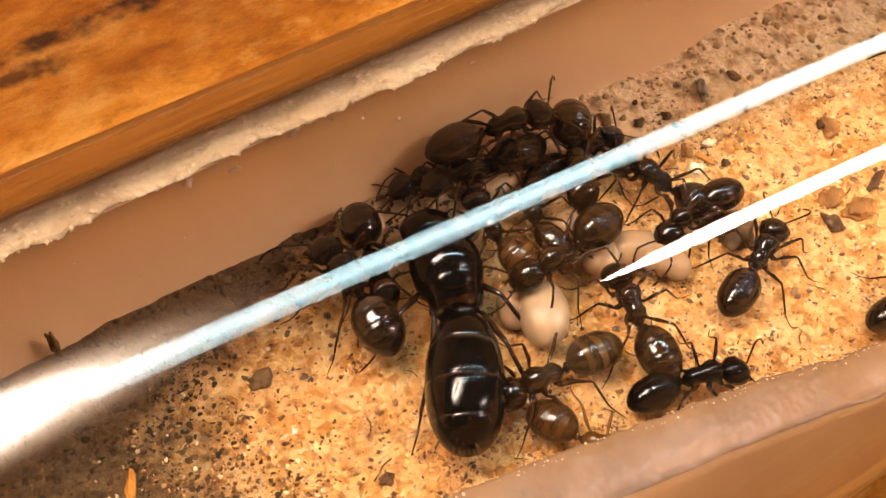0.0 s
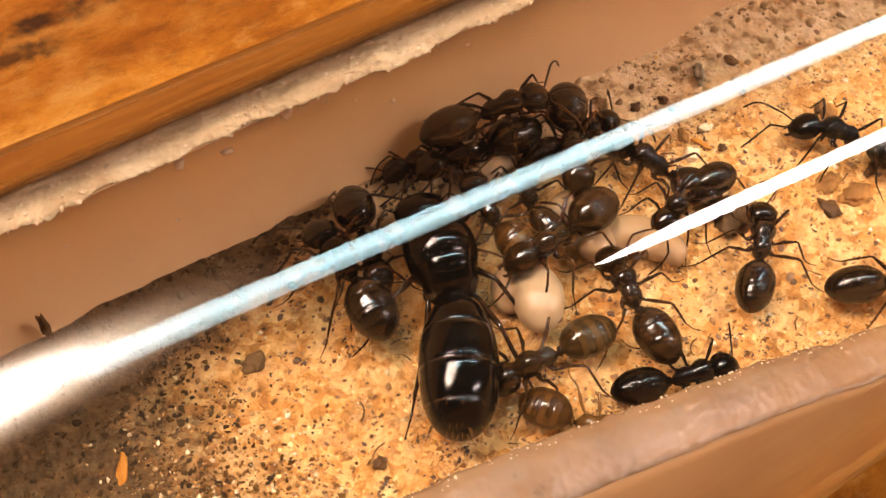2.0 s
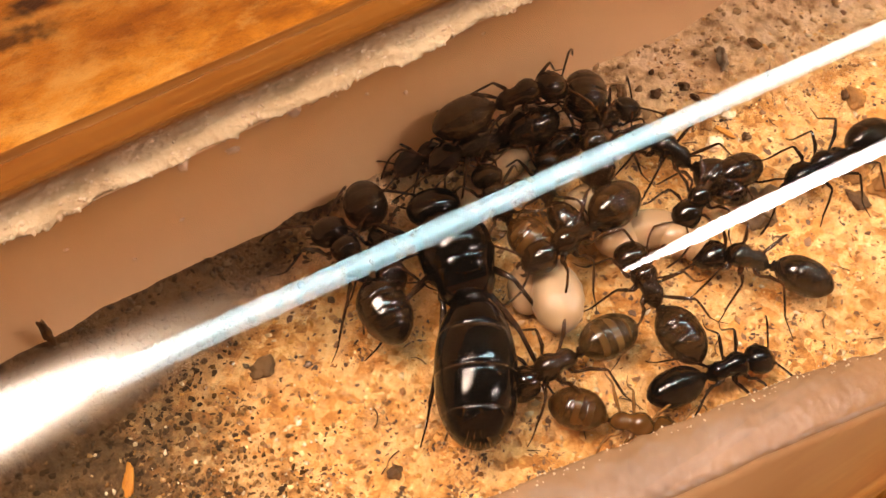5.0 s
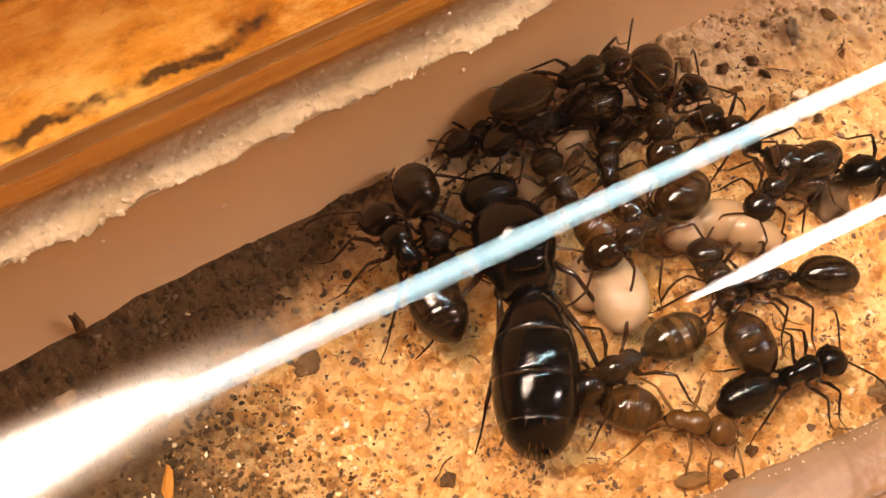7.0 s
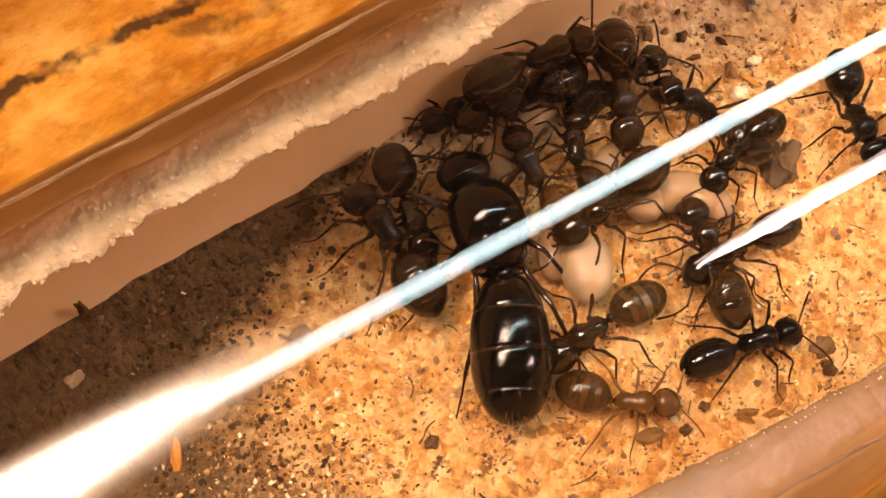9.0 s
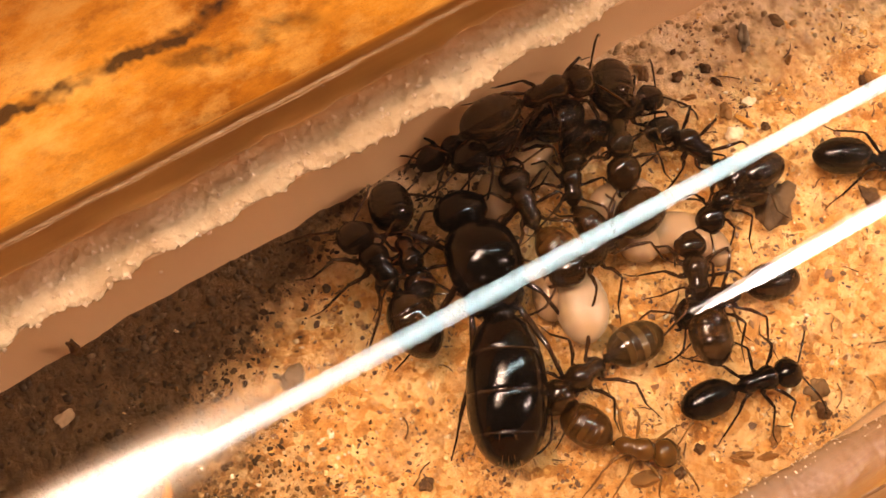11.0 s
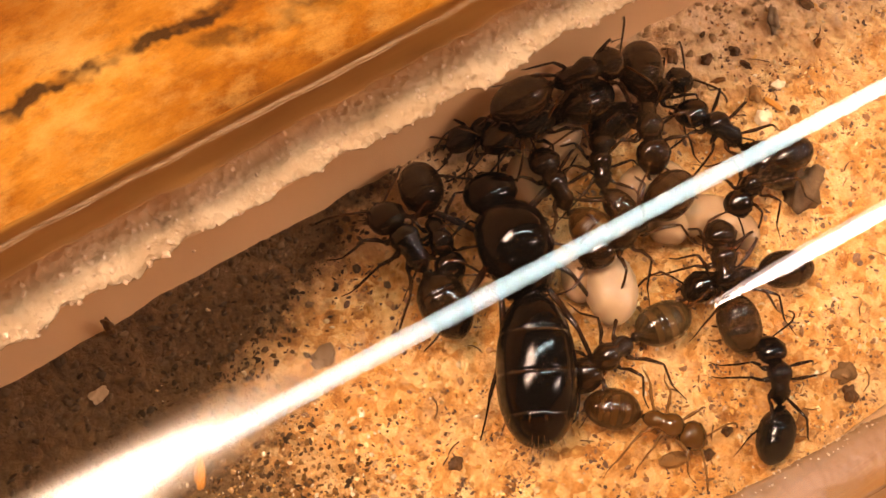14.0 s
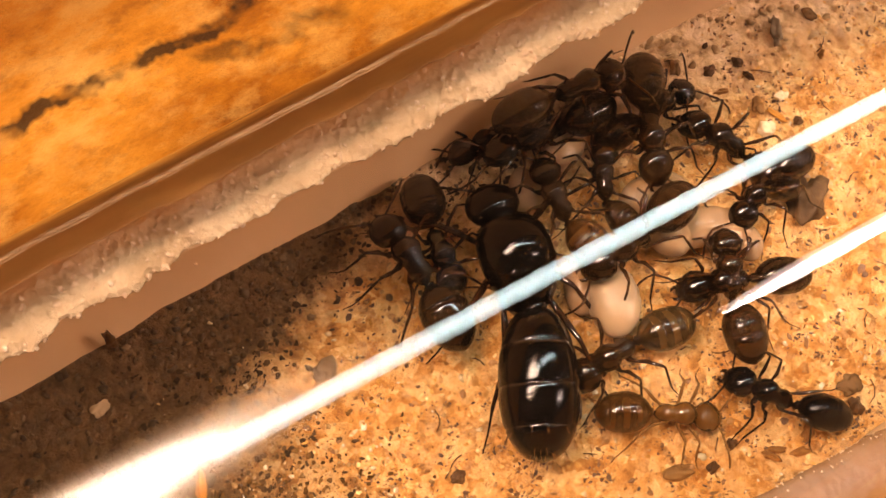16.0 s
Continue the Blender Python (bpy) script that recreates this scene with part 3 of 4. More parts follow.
def ant(label, spot, heading, head_turn=0.0, belly_turn=0.0, shade="dark", z=0.0, fat=1.0, size=1.0, feelers=0, tilt=(0.0, 0.0), splay=0, tuck=0, group="ant workers"):
    """One worker. Its origin lies on the ground under the waist; +x is ahead."""
    root = new("ant", None)
    root.empty_display_size = 0.0005
    root.matrix_basis = at(spot[0], spot[1], z, tilt[0], tilt[1], heading) @ Matrix.Scale(size, 4)
    tagged(root, label, "ant", group)
    belly = shade
    shade = {"amber": "brown", "olive": "brown"}.get(shade, shade)
    part("thorax", shared(("thorax", shade), lambda: thorax_mesh(shade)), None, root, place=at(0, 0, HEIGHT))
    hd = part("head", shared(("head", shade), lambda: head_mesh(shade)), None, root, place=head_place(head_turn))
    for side in (1, -1):
        part("eye", shared("eye", eye_mesh), None, hd, "small black eye", at(-0.02, 0.425 * side, 0.10, 0, 0, -10 * side))
        part("mandible", shared(("mandible", shade, side), lambda: mandible_mesh(shade, side)), None, hd, place=at(0.40, 0.13 * side, -0.12))
        part("antenna", shared(("antenna", shade, side, feelers), lambda: antenna_mesh(shade, side, feelers)), None, hd,
             "thin elbowed antenna", at(0.30, 0.14 * side, 0.10))
    part("petiole", shared(("petiole", shade), lambda: petiole_mesh(shade)), None, root, place=at(-0.76, 0, HEIGHT - 0.16))
    ga = part("gaster", shared(("gaster", belly, fat), lambda: worker_gaster(belly, fat)), None, root, "glossy banded belly", belly_place(belly_turn))
    legs = []
    for k, (x, out, length) in enumerate(LEG_SITES):
        for side in (1, -1):
            angle = out
            bend = (0.10, -0.06, -0.14)[k] + 0.05 * ((splay + k) % 3 - 1)
            swing = ((splay * 37 + k * 53 + (side > 0) * 29) % 27) - 13
            if side == tuck:
                angle, swing = (20, 158, 172)[k], swing * 0.3
            me = shared(("leg", shade, k, side, (splay + k) % 3), lambda: leg_mesh(shade, length, side, bend))
            leg = part("leg", me, None, root, place=at(x, 0.20 * side, HEIGHT - 0.06, 0, 0, side * (angle + swing * 0.7)))
            legs.append((leg, x, side, side * (angle + swing * 0.7), k))
    return root, legs, hd, ga


def facing(head, waist, belly):
    """Heading and the turns of head and belly, from three points of a body in plan."""
    def way(a, b):
        return math.degrees(math.atan2(a[1] - b[1], a[0] - b[0]))

    def wrap(a):
        return (a + 180) % 360 - 180
    front, back = way(head, waist), way(waist, belly)
    mid = back + wrap(front - back) * 0.5
    return mid, wrap(front - mid), wrap(back - mid)


RESTERS = []


def rest(label, shade, z, head, waist, belly, **more):
    """A worker that stays where it is, from the plan of its head, waist and belly in millimetres."""
    heading, head_turn, belly_turn = facing(head, waist, belly)
    RESTERS.append(ant(label, waist, heading, head_turn, belly_turn, shade, z, splay=len(RESTERS), **more))


rest("brown ant worker clinging to the plaster lining", "brown", 1.25, (10.18, 2.5), (9.2, 2.7), (7.4, 2.86), fat=0.98, feelers=1, tilt=(12, 0), size=1, tuck=1)
rest("dark brown ant worker crowded against the lining", "dark", 0.4, (6.63, 2.38), (7.73, 2.13), (9.18, 2.08), fat=1.08, feelers=0, tilt=(6, 0), size=1, tuck=-1)
rest("brown ant worker with a swollen striped belly", "brown", 0.55, (10.03, -0.08), (10.36, 0.65), (11.22, 2.05), fat=1.08, feelers=0, tilt=(0, 0), size=1, tuck=0)
rest("dark ant worker half hidden beneath another", "dark", -0.05, (12.36, 1.38), (11.4, 1.36), (10.12, 1.3), fat=0.92, feelers=1, tilt=(0, 0), size=0.9, tuck=0)
rest("dark ant worker huddled beside the queen", "dark", 0.3, (3.77, 0.16), (3.9, 0.9), (4.25, 2.12), fat=1.12, feelers=1, tilt=(0, 0), size=0.88, tuck=0)
rest("dark ant worker with banded belly beside the queen", "dark", 0.25, (2.95, 2.19), (3.1, 0.97), (2.95, -1.05), fat=1.05, feelers=1, tilt=(0, 0), size=1.05, tuck=0)
rest("dark ant worker pressed under the crowd", "dark", 0, (6.17, 2.92), (6.87, 2.89), (8.08, 2.33), fat=1, feelers=0, tilt=(6, 0), size=0.85, tuck=-1)
rest("amber-bellied ant worker facing the lining", "amber", 0.55, (7.5, 1.15), (7.15, 0.3), (7.38, -0.85), fat=1.02, feelers=1, tilt=(0, 0), size=0.9, tuck=0)
rest("brown ant worker with striped belly over the brood", "brown", 0.7, (7.09, -1.62), (7.95, -1.7), (9.4, -1.34), fat=1.05, feelers=0, tilt=(0, 0), size=0.97, tuck=0)
rest("small brown ant worker tending the brood", "brown", 0.5, (9.14, 0.57), (8.54, 0.2), (8.66, -0.85), fat=0.85, feelers=2, tilt=(0, 0), size=0.82, tuck=0)
rest("dark ant worker at the edge of the crowd", "dark", 0, (11.91, 0.24), (12.3, -0.55), (12.72, -1.98), fat=1, feelers=1, tilt=(0, 0), size=0.97, tuck=0)
rest("dark ant worker bending over the brood", "dark", 0.35, (11.18, -2.68), (11.98, -2.27), (13, -2.3), fat=1, feelers=0, tilt=(0, 0), size=0.84, tuck=0)


# ---- the queen ----
def build_queen():
    root = new("queen_ant", None)
    root.empty_display_size = 0.001
    heading, ht, bt = 75.0, 8.0, -16.0
    root.matrix_basis = at(5.28, -0.46, 0.1, 0, 0, heading)
    tagged(root, "large glossy black queen ant resting among workers", "queen ant")
    h = 1.15
    s = [(1.32, 0.20, 0.20, -0.05), (1.20, 0.46, 0.38, 0.0), (0.97, 0.72, 0.60, 0.10), (0.60, 0.90, 0.78, 0.20), (0.12, 0.96, 0.88, 0.24), (-0.34, 0.93, 0.84, 0.20),
         (-0.66, 0.80, 0.72, 0.12), (-0.74, 0.74, 0.66, 0.10), (-1.02, 0.72, 0.62, 0.02), (-1.28, 0.54, 0.48, -0.12), (-1.42, 0.26, 0.24, -0.2)]
    th = part("thorax", loft(s, 28), QUEEN_SKIN, root, place=at(0, 0, h))
    # the raised shield plates of the back
    plate = [(-0.55, 0.30, 0.05, 0.0), (-0.45, 0.42, 0.09, 0.0), (-0.2, 0.47, 0.11, 0.02), (0.05, 0.40, 0.09, 0.02), (0.14, 0.25, 0.05, 0.0)]
    part("back_plate", loft(plate, 20), BLACK, th, place=at(-0.38, 0, 0.80, 0, -10, 0))
    for side in (1, -1):
        part("wing_scar", tube([(0, 0, 0), (-0.14, 0.05 * side, 0.03), (-0.30, 0.04 * side, 0.0)], [0.05, 0.08, 0.04], 8), BLACK, th, place=at(-0.1, 0.78 * side, 0.45))
    hp = at(1.22, 0, h - 0.02, 0, 16, 0) @ pose(0, 0, 0, 0, 0, ht) @ at(0.52, 0, 0)
    s = [(-0.58, 0.30, 0.20, 0.03), (-0.52, 0.50, 0.32, 0.03), (-0.36, 0.66, 0.42, 0.03), (-0.12, 0.73, 0.46, 0.02), (0.14, 0.69, 0.44, 0.0), (0.36, 0.57, 0.37, -0.05), (0.52, 0.42, 0.27, -0.09), (0.62, 0.27, 0.16, -0.12)]
    hd = part("head", loft(s, 26), BLACK, root, place=hp)
    for side in (1, -1):
        e = pebble(2, 0.24, 0.10, 0.2, 2, 0.0)
        part("eye", e, BLACK, hd, place=at(0.0, 0.66 * side, 0.14))
        part("mandible", tube([(0, 0, 0), (0.14, 0.06 * side, -0.02), (0.28, 0.0, -0.05), (0.33, -0.1 * side, -0.06)], [0.09, 0.09, 0.06, 0.02], 8), LEG["black"], hd, place=at(0.52, 0.2 * side, -0.16))
        part("antenna", antenna_mesh("black", side, 1), None, root, place=hp @ at(0.40, 0.2 * side, 0.16) @ Matrix.Scale(1.15, 4))
    part("petiole", petiole_mesh("black"), None, root, place=at(-1.38, 0, h - 0.25) @ Matrix.Scale(2.4, 4))
    gp = at(-1.40, 0, h - 0.10, 0, 0, bt) @ at(-1.84, 0, 0.05, 0, -3, 0)
    me = mesh_of("gaster", gaster_bm(3.78, 2.00, 1.86, (0.25, 0.52, 0.78), 48, 0.52, 0.34, 0.022, (2.5, 0.50)), QUEEN_SKIN, SHADES["black"][1])
    ga = part("gaster", me, None, root, "big glossy black belly", gp)
    rnd = random.Random(5)
    bm = bmesh.new()
    for k in range(46):
        a = rnd.uniform(0, 2 * math.pi)
        u = rnd.choice((0.80, 0.93, 0.96, 0.985)) + rnd.uniform(-0.01, 0.01)
        r = max(0.1, 1 - ((u - 0.5) / 0.5) ** 2.5) ** 0.55
        p = Vector((3.75 * (0.5 - u), 0.95 * r * math.cos(a), 0.89 * r * math.sin(a)))
        d = Vector((-0.9, 0.45 * math.cos(a), 0.45 * math.sin(a)))
        tube([p, p + d * 0.10, p + d * rnd.uniform(0.16, 0.26)], [0.008, 0.006, 0.002], 3, bm)
    part("bristles", bm, LEG["pale"], ga, "fine golden bristles")
    for k, (x, size, left, right) in enumerate(((0.75, 1.45, 52, 52), (0.05, 1.45, 132, 150), (-0.75, 1.95, 159, 170))):
        for side, angle in ((1, left), (-1, right)):
            me = leg_mesh("black", size, side, (0.12, -0.08, -0.1)[k], 1.7)
            part("leg", me, None, root, place=at(x, 0.52 * side, h - 0.32, 0, 0, side * angle))
    return root


build_queen()


# ---- brood ----
def lump(name, label, category, spot, sizes, turn, material, z, group=""):
    bm = bmesh.new()
    bmesh.ops.create_icosphere(bm, subdivisions=4, radius=0.5)
    for v in bm.verts:
        k = 1 + 0.10 * noise.noise(v.co * 2.2 + Vector((spot[0], spot[1], 0)))
        taper = 1 - 0.22 * v.co.x
        ridge = 1 + 0.018 * math.sin(v.co.x * 34)
        v.co = Vector((v.co.x * sizes[0] * k, v.co.y * sizes[1] * k * taper * ridge, v.co.z * sizes[2] * k * taper * ridge))
    ob = new(name, mesh_of(name, bm, material))
    ob.matrix_basis = at(spot[0], spot[1], z, 0, 0, turn)
    tagged(ob, label, category, group)
    return ob


COCOON = soft_material("cocoon_skin", (0.38, 0.235, 0.125), 0.4)
LARVA = soft_material("larva_skin", (0.34, 0.195, 0.100), 0.08)
cocoon = lump("cocoon", "cream silk ant cocoon with a dark end spot", "cocoon", (7.04, -2.5), (2.15, 1.36, 1.20), 63, COCOON, 0.62)
part("end_spot", pebble(4, 0.22, 0.26, 0.12, 2, 0.1), plain("cocoon_spot", (0.30, 0.20, 0.10), (0.22, 0.14, 0.07)), cocoon, "dark end spot", at(-0.66, 0.02, 0.44, 0, -48, 0))
lump("cocoon", "cream ant cocoon partly under a worker", "cocoon", (6.62, -1.8), (1.5, 0.95, 0.8), 60, LARVA, 0.36)
for spot, size, turn in (((9.51, -1.90), (1.35, 1.15, 1.0), 30), ((10.30, -2.15), (1.9, 1.15, 1.0), -25), ((11.07, -3.15), (1.1, 0.8, 0.75), 70), ((8.36, 1.64), (1.5, 1.0, 0.8), 10), ((10.2, -0.9), (1.3, 1.0, 0.9), 100),
                         ((6.85, 1.15), (1.5, 0.95, 0.8), 70), ((9.45, -0.55), (1.4, 1.0, 0.9), 15), ((10.75, -2.75), (1.2, 1.0, 0.9), 120)):
    lump("larva", "translucent cream ant larva lying on the sand", "larva", spot, size, turn, LARVA, 0.52, "ant larvae")


# ---- bits lying on the sand ----
def debris(name, label, spot, sizes, turn, material, seed, z=0.0):
    bm = pebble(seed, *sizes, level=4, rough=0.3)
    for v in bm.verts:
        v.co *= 1 + 0.16 * noise.noise(v.co * 7.0 + Vector((seed, 0, 0))) + 0.10 * noise.noise(v.co * 16.0 + Vector((0, seed, 0)))
    ob = new(name, mesh_of(name, bm, material))
    ob.matrix_basis = at(spot[0], spot[1], floor_height(*spot) + sizes[2] * 0.3 + z, 0, 0, turn)
    tagged(ob, label, name.replace("_", " "))
    return ob


DARKBIT = plain("dark_bit", (0.060, 0.025, 0.008), (0.14, 0.060, 0.018))
CHIP = plain("orange_chip", (0.16, 0.060, 0.014), (0.34, 0.14, 0.034))
GREYBIT = plain("brown_pebble", (0.17, 0.080, 0.027), (0.11, 0.052, 0.017))
debris("wood_chip", "small angular brown wood chip on the sand", (14.3, 0.06), (0.50, 0.36, 0.2), 60, CHIP, 1)
debris("wood_sliver", "thin orange sliver of wood on the sand", (14.52, -0.5), (0.62, 0.18, 0.12), 115, plain("orange_sliver", (0.42, 0.15, 0.02), (0.55, 0.22, 0.04)), 8)
debris("insect_fragment", "dull grey-brown fragment of a dead insect", (16.29, 1.69), (0.82, 0.34, 0.30), 57, plain("dull_fragment", (0.16, 0.105, 0.058), (0.26, 0.175, 0.105)), 10)
debris("pale_grain", "rounded white grain on the sand", (15.1, -0.07), (0.34, 0.30, 0.2), 0, plain("white_grain", (0.80, 0.58, 0.36), (0.72, 0.48, 0.28), 0.4), 13)
debris("pale_grain", "rounded white grain beside the crowd of ants", (13.97, -0.7), (0.48, 0.44, 0.3), 0, plain("white_grain", (0.80, 0.58, 0.36), (0.72, 0.48, 0.28), 0.4), 14)
debris("pale_flake", "flat pale flake lying on dark soil", (-5.13, 2.05), (0.42, 0.36, 0.1), 20, plain("pale_flake", (0.42, 0.27, 0.15), (0.30, 0.19, 0.10)), 15)
debris("debris_clump", "crumbly brown clump under the pale ant", (5.94, -7.05), (0.75, 0.40, 0.22), -20, plain("brown_clump", (0.14, 0.060, 0.016), (0.30, 0.135, 0.038)), 16)
debris("pebble", "flat brown round pebble in the sand", (11.22, -7.76), (0.62, 0.55, 0.2), 0, GREYBIT, 2)
debris("pebble", "flat brown round pebble in the sand", (0.0, -0.05), (0.62, 0.55, 0.2), 30, GREYBIT, 3)
debris("debris_lump", "crumbly brown lump of debris", (13.57, -3.02), (1.5, 0.9, 0.6), 40, plain("brown_debris", (0.065, 0.030, 0.011), (0.14, 0.072, 0.029)), 4)
debris("debris_bit", "dark bit of debris on the sand", (1.3, -4.12), (0.35, 0.3, 0.22), 0, DARKBIT, 5)
debris("debris_bit", "dark bit of debris on the sand", (10.9, -8.3), (0.5, 0.35, 0.3), 60, DARKBIT, 6)
debris("wood_chip", "orange chip of wood on the sand", (16.8, -3.6), (0.8, 0.6, 0.3), 20, CHIP, 7)
debris("wood_chip", "upright orange husk in the dark soil", (-3.95, -0.91), (0.95, 0.22, 0.16), 60, plain("orange_husk", (0.36, 0.12, 0.013), (0.52, 0.20, 0.03)), 12)
for n, (x, y, sx, sy, turn, mat) in enumerate(((18.74, -1.5, 0.75, 0.5, 70, CHIP), (16.14, -4.36, 0.7, 0.5, 100, DARKBIT), (17.11, -4.34, 0.9, 0.7, 10, CHIP), (7.53, -7.2, 0.28, 0.26, 0, DARKBIT),
                                         (6.77, -7.44, 0.32, 0.26, 30, DARKBIT), (14.65, 1.47, 0.36, 0.24, 110, DARKBIT), (14.62, 0.97, 0.40, 0.12, 110, DARKBIT), (13.73, 1.69, 0.40, 0.28, 20, DARKBIT),
                                         (14.16, 2.46, 0.18, 0.17, 0, DARKBIT), (13.68, 0.94, 0.42, 0.16, -25, CHIP), (14.93, -0.97, 0.26, 0.24, 0, DARKBIT), (17.56, 1.68, 0.5, 0.28, 100, GREYBIT),
                                         (8.91, -8.39, 0.50, 0.24, -20, CHIP), (8.26, -8.08, 0.50, 0.16, -55, CHIP), (6.71, -7.45, 0.22, 0.16, 30, DARKBIT), (18.53, -1.3, 0.30, 0.22, 60, DARKBIT), (18.38, -3.83, 0.9, 0.26, 20, DARKBIT),
                                         (9.4, -8.1, 0.5, 0.28, 30, CHIP), (8.4, -8.0, 0.55, 0.2, -30, CHIP),
                                         (12.9, 2.3, 0.5, 0.3, 60, GREYBIT), (17.0, 0.4, 0.3, 0.16, 40, CHIP))):
    debris("debris_bit", "small angular bit of debris on the sand", (x, y), (sx, sy, 0.22), turn, mat, 20 + n)


CRUMB = plain("pale_crumb", (0.80, 0.62, 0.44), (0.72, 0.52, 0.35), 0.4, 900.0, 0.35)


def lining_fleck(x, angle, size, seed):
    """A crumb of pale plaster stuck to the far lining."""
    bm = pebble(seed, 1.0, 0.7, 0.6, 2, 0.35)
    for v in bm.verts:
        v.co *= size
    ob = new("plaster_fleck", mesh_of("plaster_fleck", bm, CRUMB))
    r = 6.42 - 0.1 * size
    ob.matrix_basis = at(x, AXIS_Y + r * math.cos(radians(angle)), AXIS_Z + r * math.sin(radians(angle)), angle, 0, seed * 40)
    tagged(ob, "pale crumb of plaster stuck to the lining", "plaster crumb", "plaster crumbs")


for n, (x, angle, size) in enumerate(((1.36, 25, 0.34), (2.68, 38, 0.40), (6.21, 11, 0.20), (4.96, 20, 0.13), (-1.5, -4, 0.12), (-0.1, 2, 0.14), (0.1, 32, 0.36), (3.9, 30, 0.16), (8.2, 24, 0.14), (-2.8, 12, 0.15))):
    lining_fleck(x, angle, size, n)
debris("debris_stalk", "short dark stalk stuck to the lining", (-4.07, 3.2), (0.25, 0.2, 1.1), 10, DARKBIT, 9, 0.5)


def scatter(name, label, category, count, material, seed, small, large, where, flat=0.6, smooth=True, sink=0.06, thin=0.5):
    """Many loose grains in one mesh."""
    rnd = random.Random(seed)
    shapes = []
    for k in range(7):
        bm = pebble(seed + k, 1, rnd.uniform(thin, 1), flat * rnd.uniform(0.5, 1.1), 1, 0.45)
        shapes.append(([v.co.copy() for v in bm.verts], [[v.index for v in f.verts] for f in bm.faces]))
        bm.free()
    verts, faces = [], []
    while count:
        x, y = where(rnd)
        if abs(y - AXIS_Y) > 6.2:
            continue
        count -= 1
        s = small + (large - small) * rnd.random() ** 2.5
        m = Matrix.Translation((x, y, floor_height(x, y) + sink * s)) @ Euler((rnd.uniform(-0.4, 0.4), rnd.uniform(-0.4, 0.4), rnd.uniform(0, 6.28))).to_matrix().to_4x4()
        vs, fs = rnd.choice(shapes)
        b = len(verts)
        verts += [tuple((m @ (v * s)) * MM) for v in vs]
        faces += [[b + i for i in f] for f in fs]
    me = bpy.data.meshes.new(name)
    me.from_pydata(verts, [], faces)
    me.materials.append(material)
    for p in me.polygons:
        p.use_smooth = smooth
    ob = new(name, me)
    tagged(ob, label, category, kind="stuff")


def grain_material(name, stops, rough=0.8):
    m = Mat(name, (0.3, 0.2, 0.1), rough)
    m.b.inputs["Specular IOR Level"].default_value = 0.5 if rough < 0.5 else 0.15
    m.colour(m.ramp(m.n("NewGeometry").outputs["Random Per Island"], stops))
    return m.m


def anywhere(r):
    while True:
        x, y = r.uniform(-12, 26), r.uniform(-9.2, 3.7)
        if y > 0.9 + r.gauss(0, 0.5) and r.random() < 0.85:
            continue
        if x - 2.1 * max(0.0, y - 0.3) > -1.0 + r.gauss(0, 0.7) or r.random() < 0.008:
            return x, y


def soil_end(r):
    y = r.uniform(-9, 3.8)
    return -1.6 + 1.6 * max(0.0, y - 0.3) - abs(r.gauss(0, 3.5)) + r.gauss(0, 0.7), y


def near_grit(r):
    y = -4.2 + r.gauss(0, 2.0)
    return -3.0 + 0.15 * (y + 4) + r.gauss(0, 1.5), y


def far_edge(r):
    return r.uniform(-8, 9), 3.7 - abs(r.gauss(0, 1.3))


def far_edge_dry(r):
    return r.uniform(8.5, 26), 3.7 - abs(r.gauss(0, 1.2))


scatter("sand_grains", "loose tan sand grains", "sand", 3400, grain_material("grain_tan", [(0, (0.38, 0.155, 0.03)), (0.4, (0.62, 0.29, 0.075)), (0.8, (0.72, 0.40, 0.14)), (1, (0.80, 0.54, 0.26))]), 1, 0.05, 0.22, anywhere, 0.40, False, sink=-0.02)
scatter("dark_grains", "small dark specks on the sand", "sand", 3000, grain_material("grain_dark", [(0, (0.15, 0.056, 0.013)), (0.5, (0.27, 0.110, 0.028)), (1, (0.44, 0.20, 0.058))]), 11, 0.04, 0.21, anywhere, 0.14, False, thin=0.18, sink=0.01)
scatter("soil_crumbs", "dark soil crumbs and glinting grit", "soil", 3400, grain_material("grain_soil", [(0, (0.030, 0.014, 0.004)), (0.6, (0.070, 0.032, 0.010)), (0.97, (0.11, 0.052, 0.017)), (1, (0.22, 0.13, 0.06))], 0.8), 21, 0.05, 0.26, soil_end, 0.3, False, thin=0.3)
scatter("grit", "angular dark grit with pale glinting chips", "grit", 3200, grain_material("grain_grit", [(0.0, (0.060, 0.026, 0.007)), (0.35, (0.14, 0.062, 0.017)), (0.68, (0.28, 0.13, 0.042)), (0.84, (0.45, 0.26, 0.11)), (1, (0.72, 0.54, 0.34))], 0.22), 61, 0.04, 0.19, near_grit, 0.85, False, 0.18, 0.4)
scatter("wall_crumbs", "greyish crumbs along the lining", "soil", 650, grain_material("grain_grey", [(0, (0.05, 0.027, 0.012)), (0.6, (0.10, 0.056, 0.024)), (1, (0.17, 0.10, 0.047))], 0.7), 31, 0.06, 0.34, far_edge, 0.16)
scatter("wall_dust", "soft olive-brown dust clumps along the lining", "dust", 300, grain_material("grain_olive", [(0, (0.21, 0.118, 0.050)), (0.6, (0.32, 0.185, 0.082)), (1, (0.44, 0.27, 0.13))], 0.75), 33, 0.07, 0.38, far_edge_dry, 0.22, sink=0.02)


def clear(r):
    while True:
        x, y = r.uniform(-3, 24), r.uniform(-9.0, 3.4)
        if y > 0.9 + r.gauss(0, 0.5) and r.random() < 0.7:
            continue
        if x - 2.1 * max(0.0, y - 0.3) > -0.6 + r.gauss(0, 0.5):
            return x, y


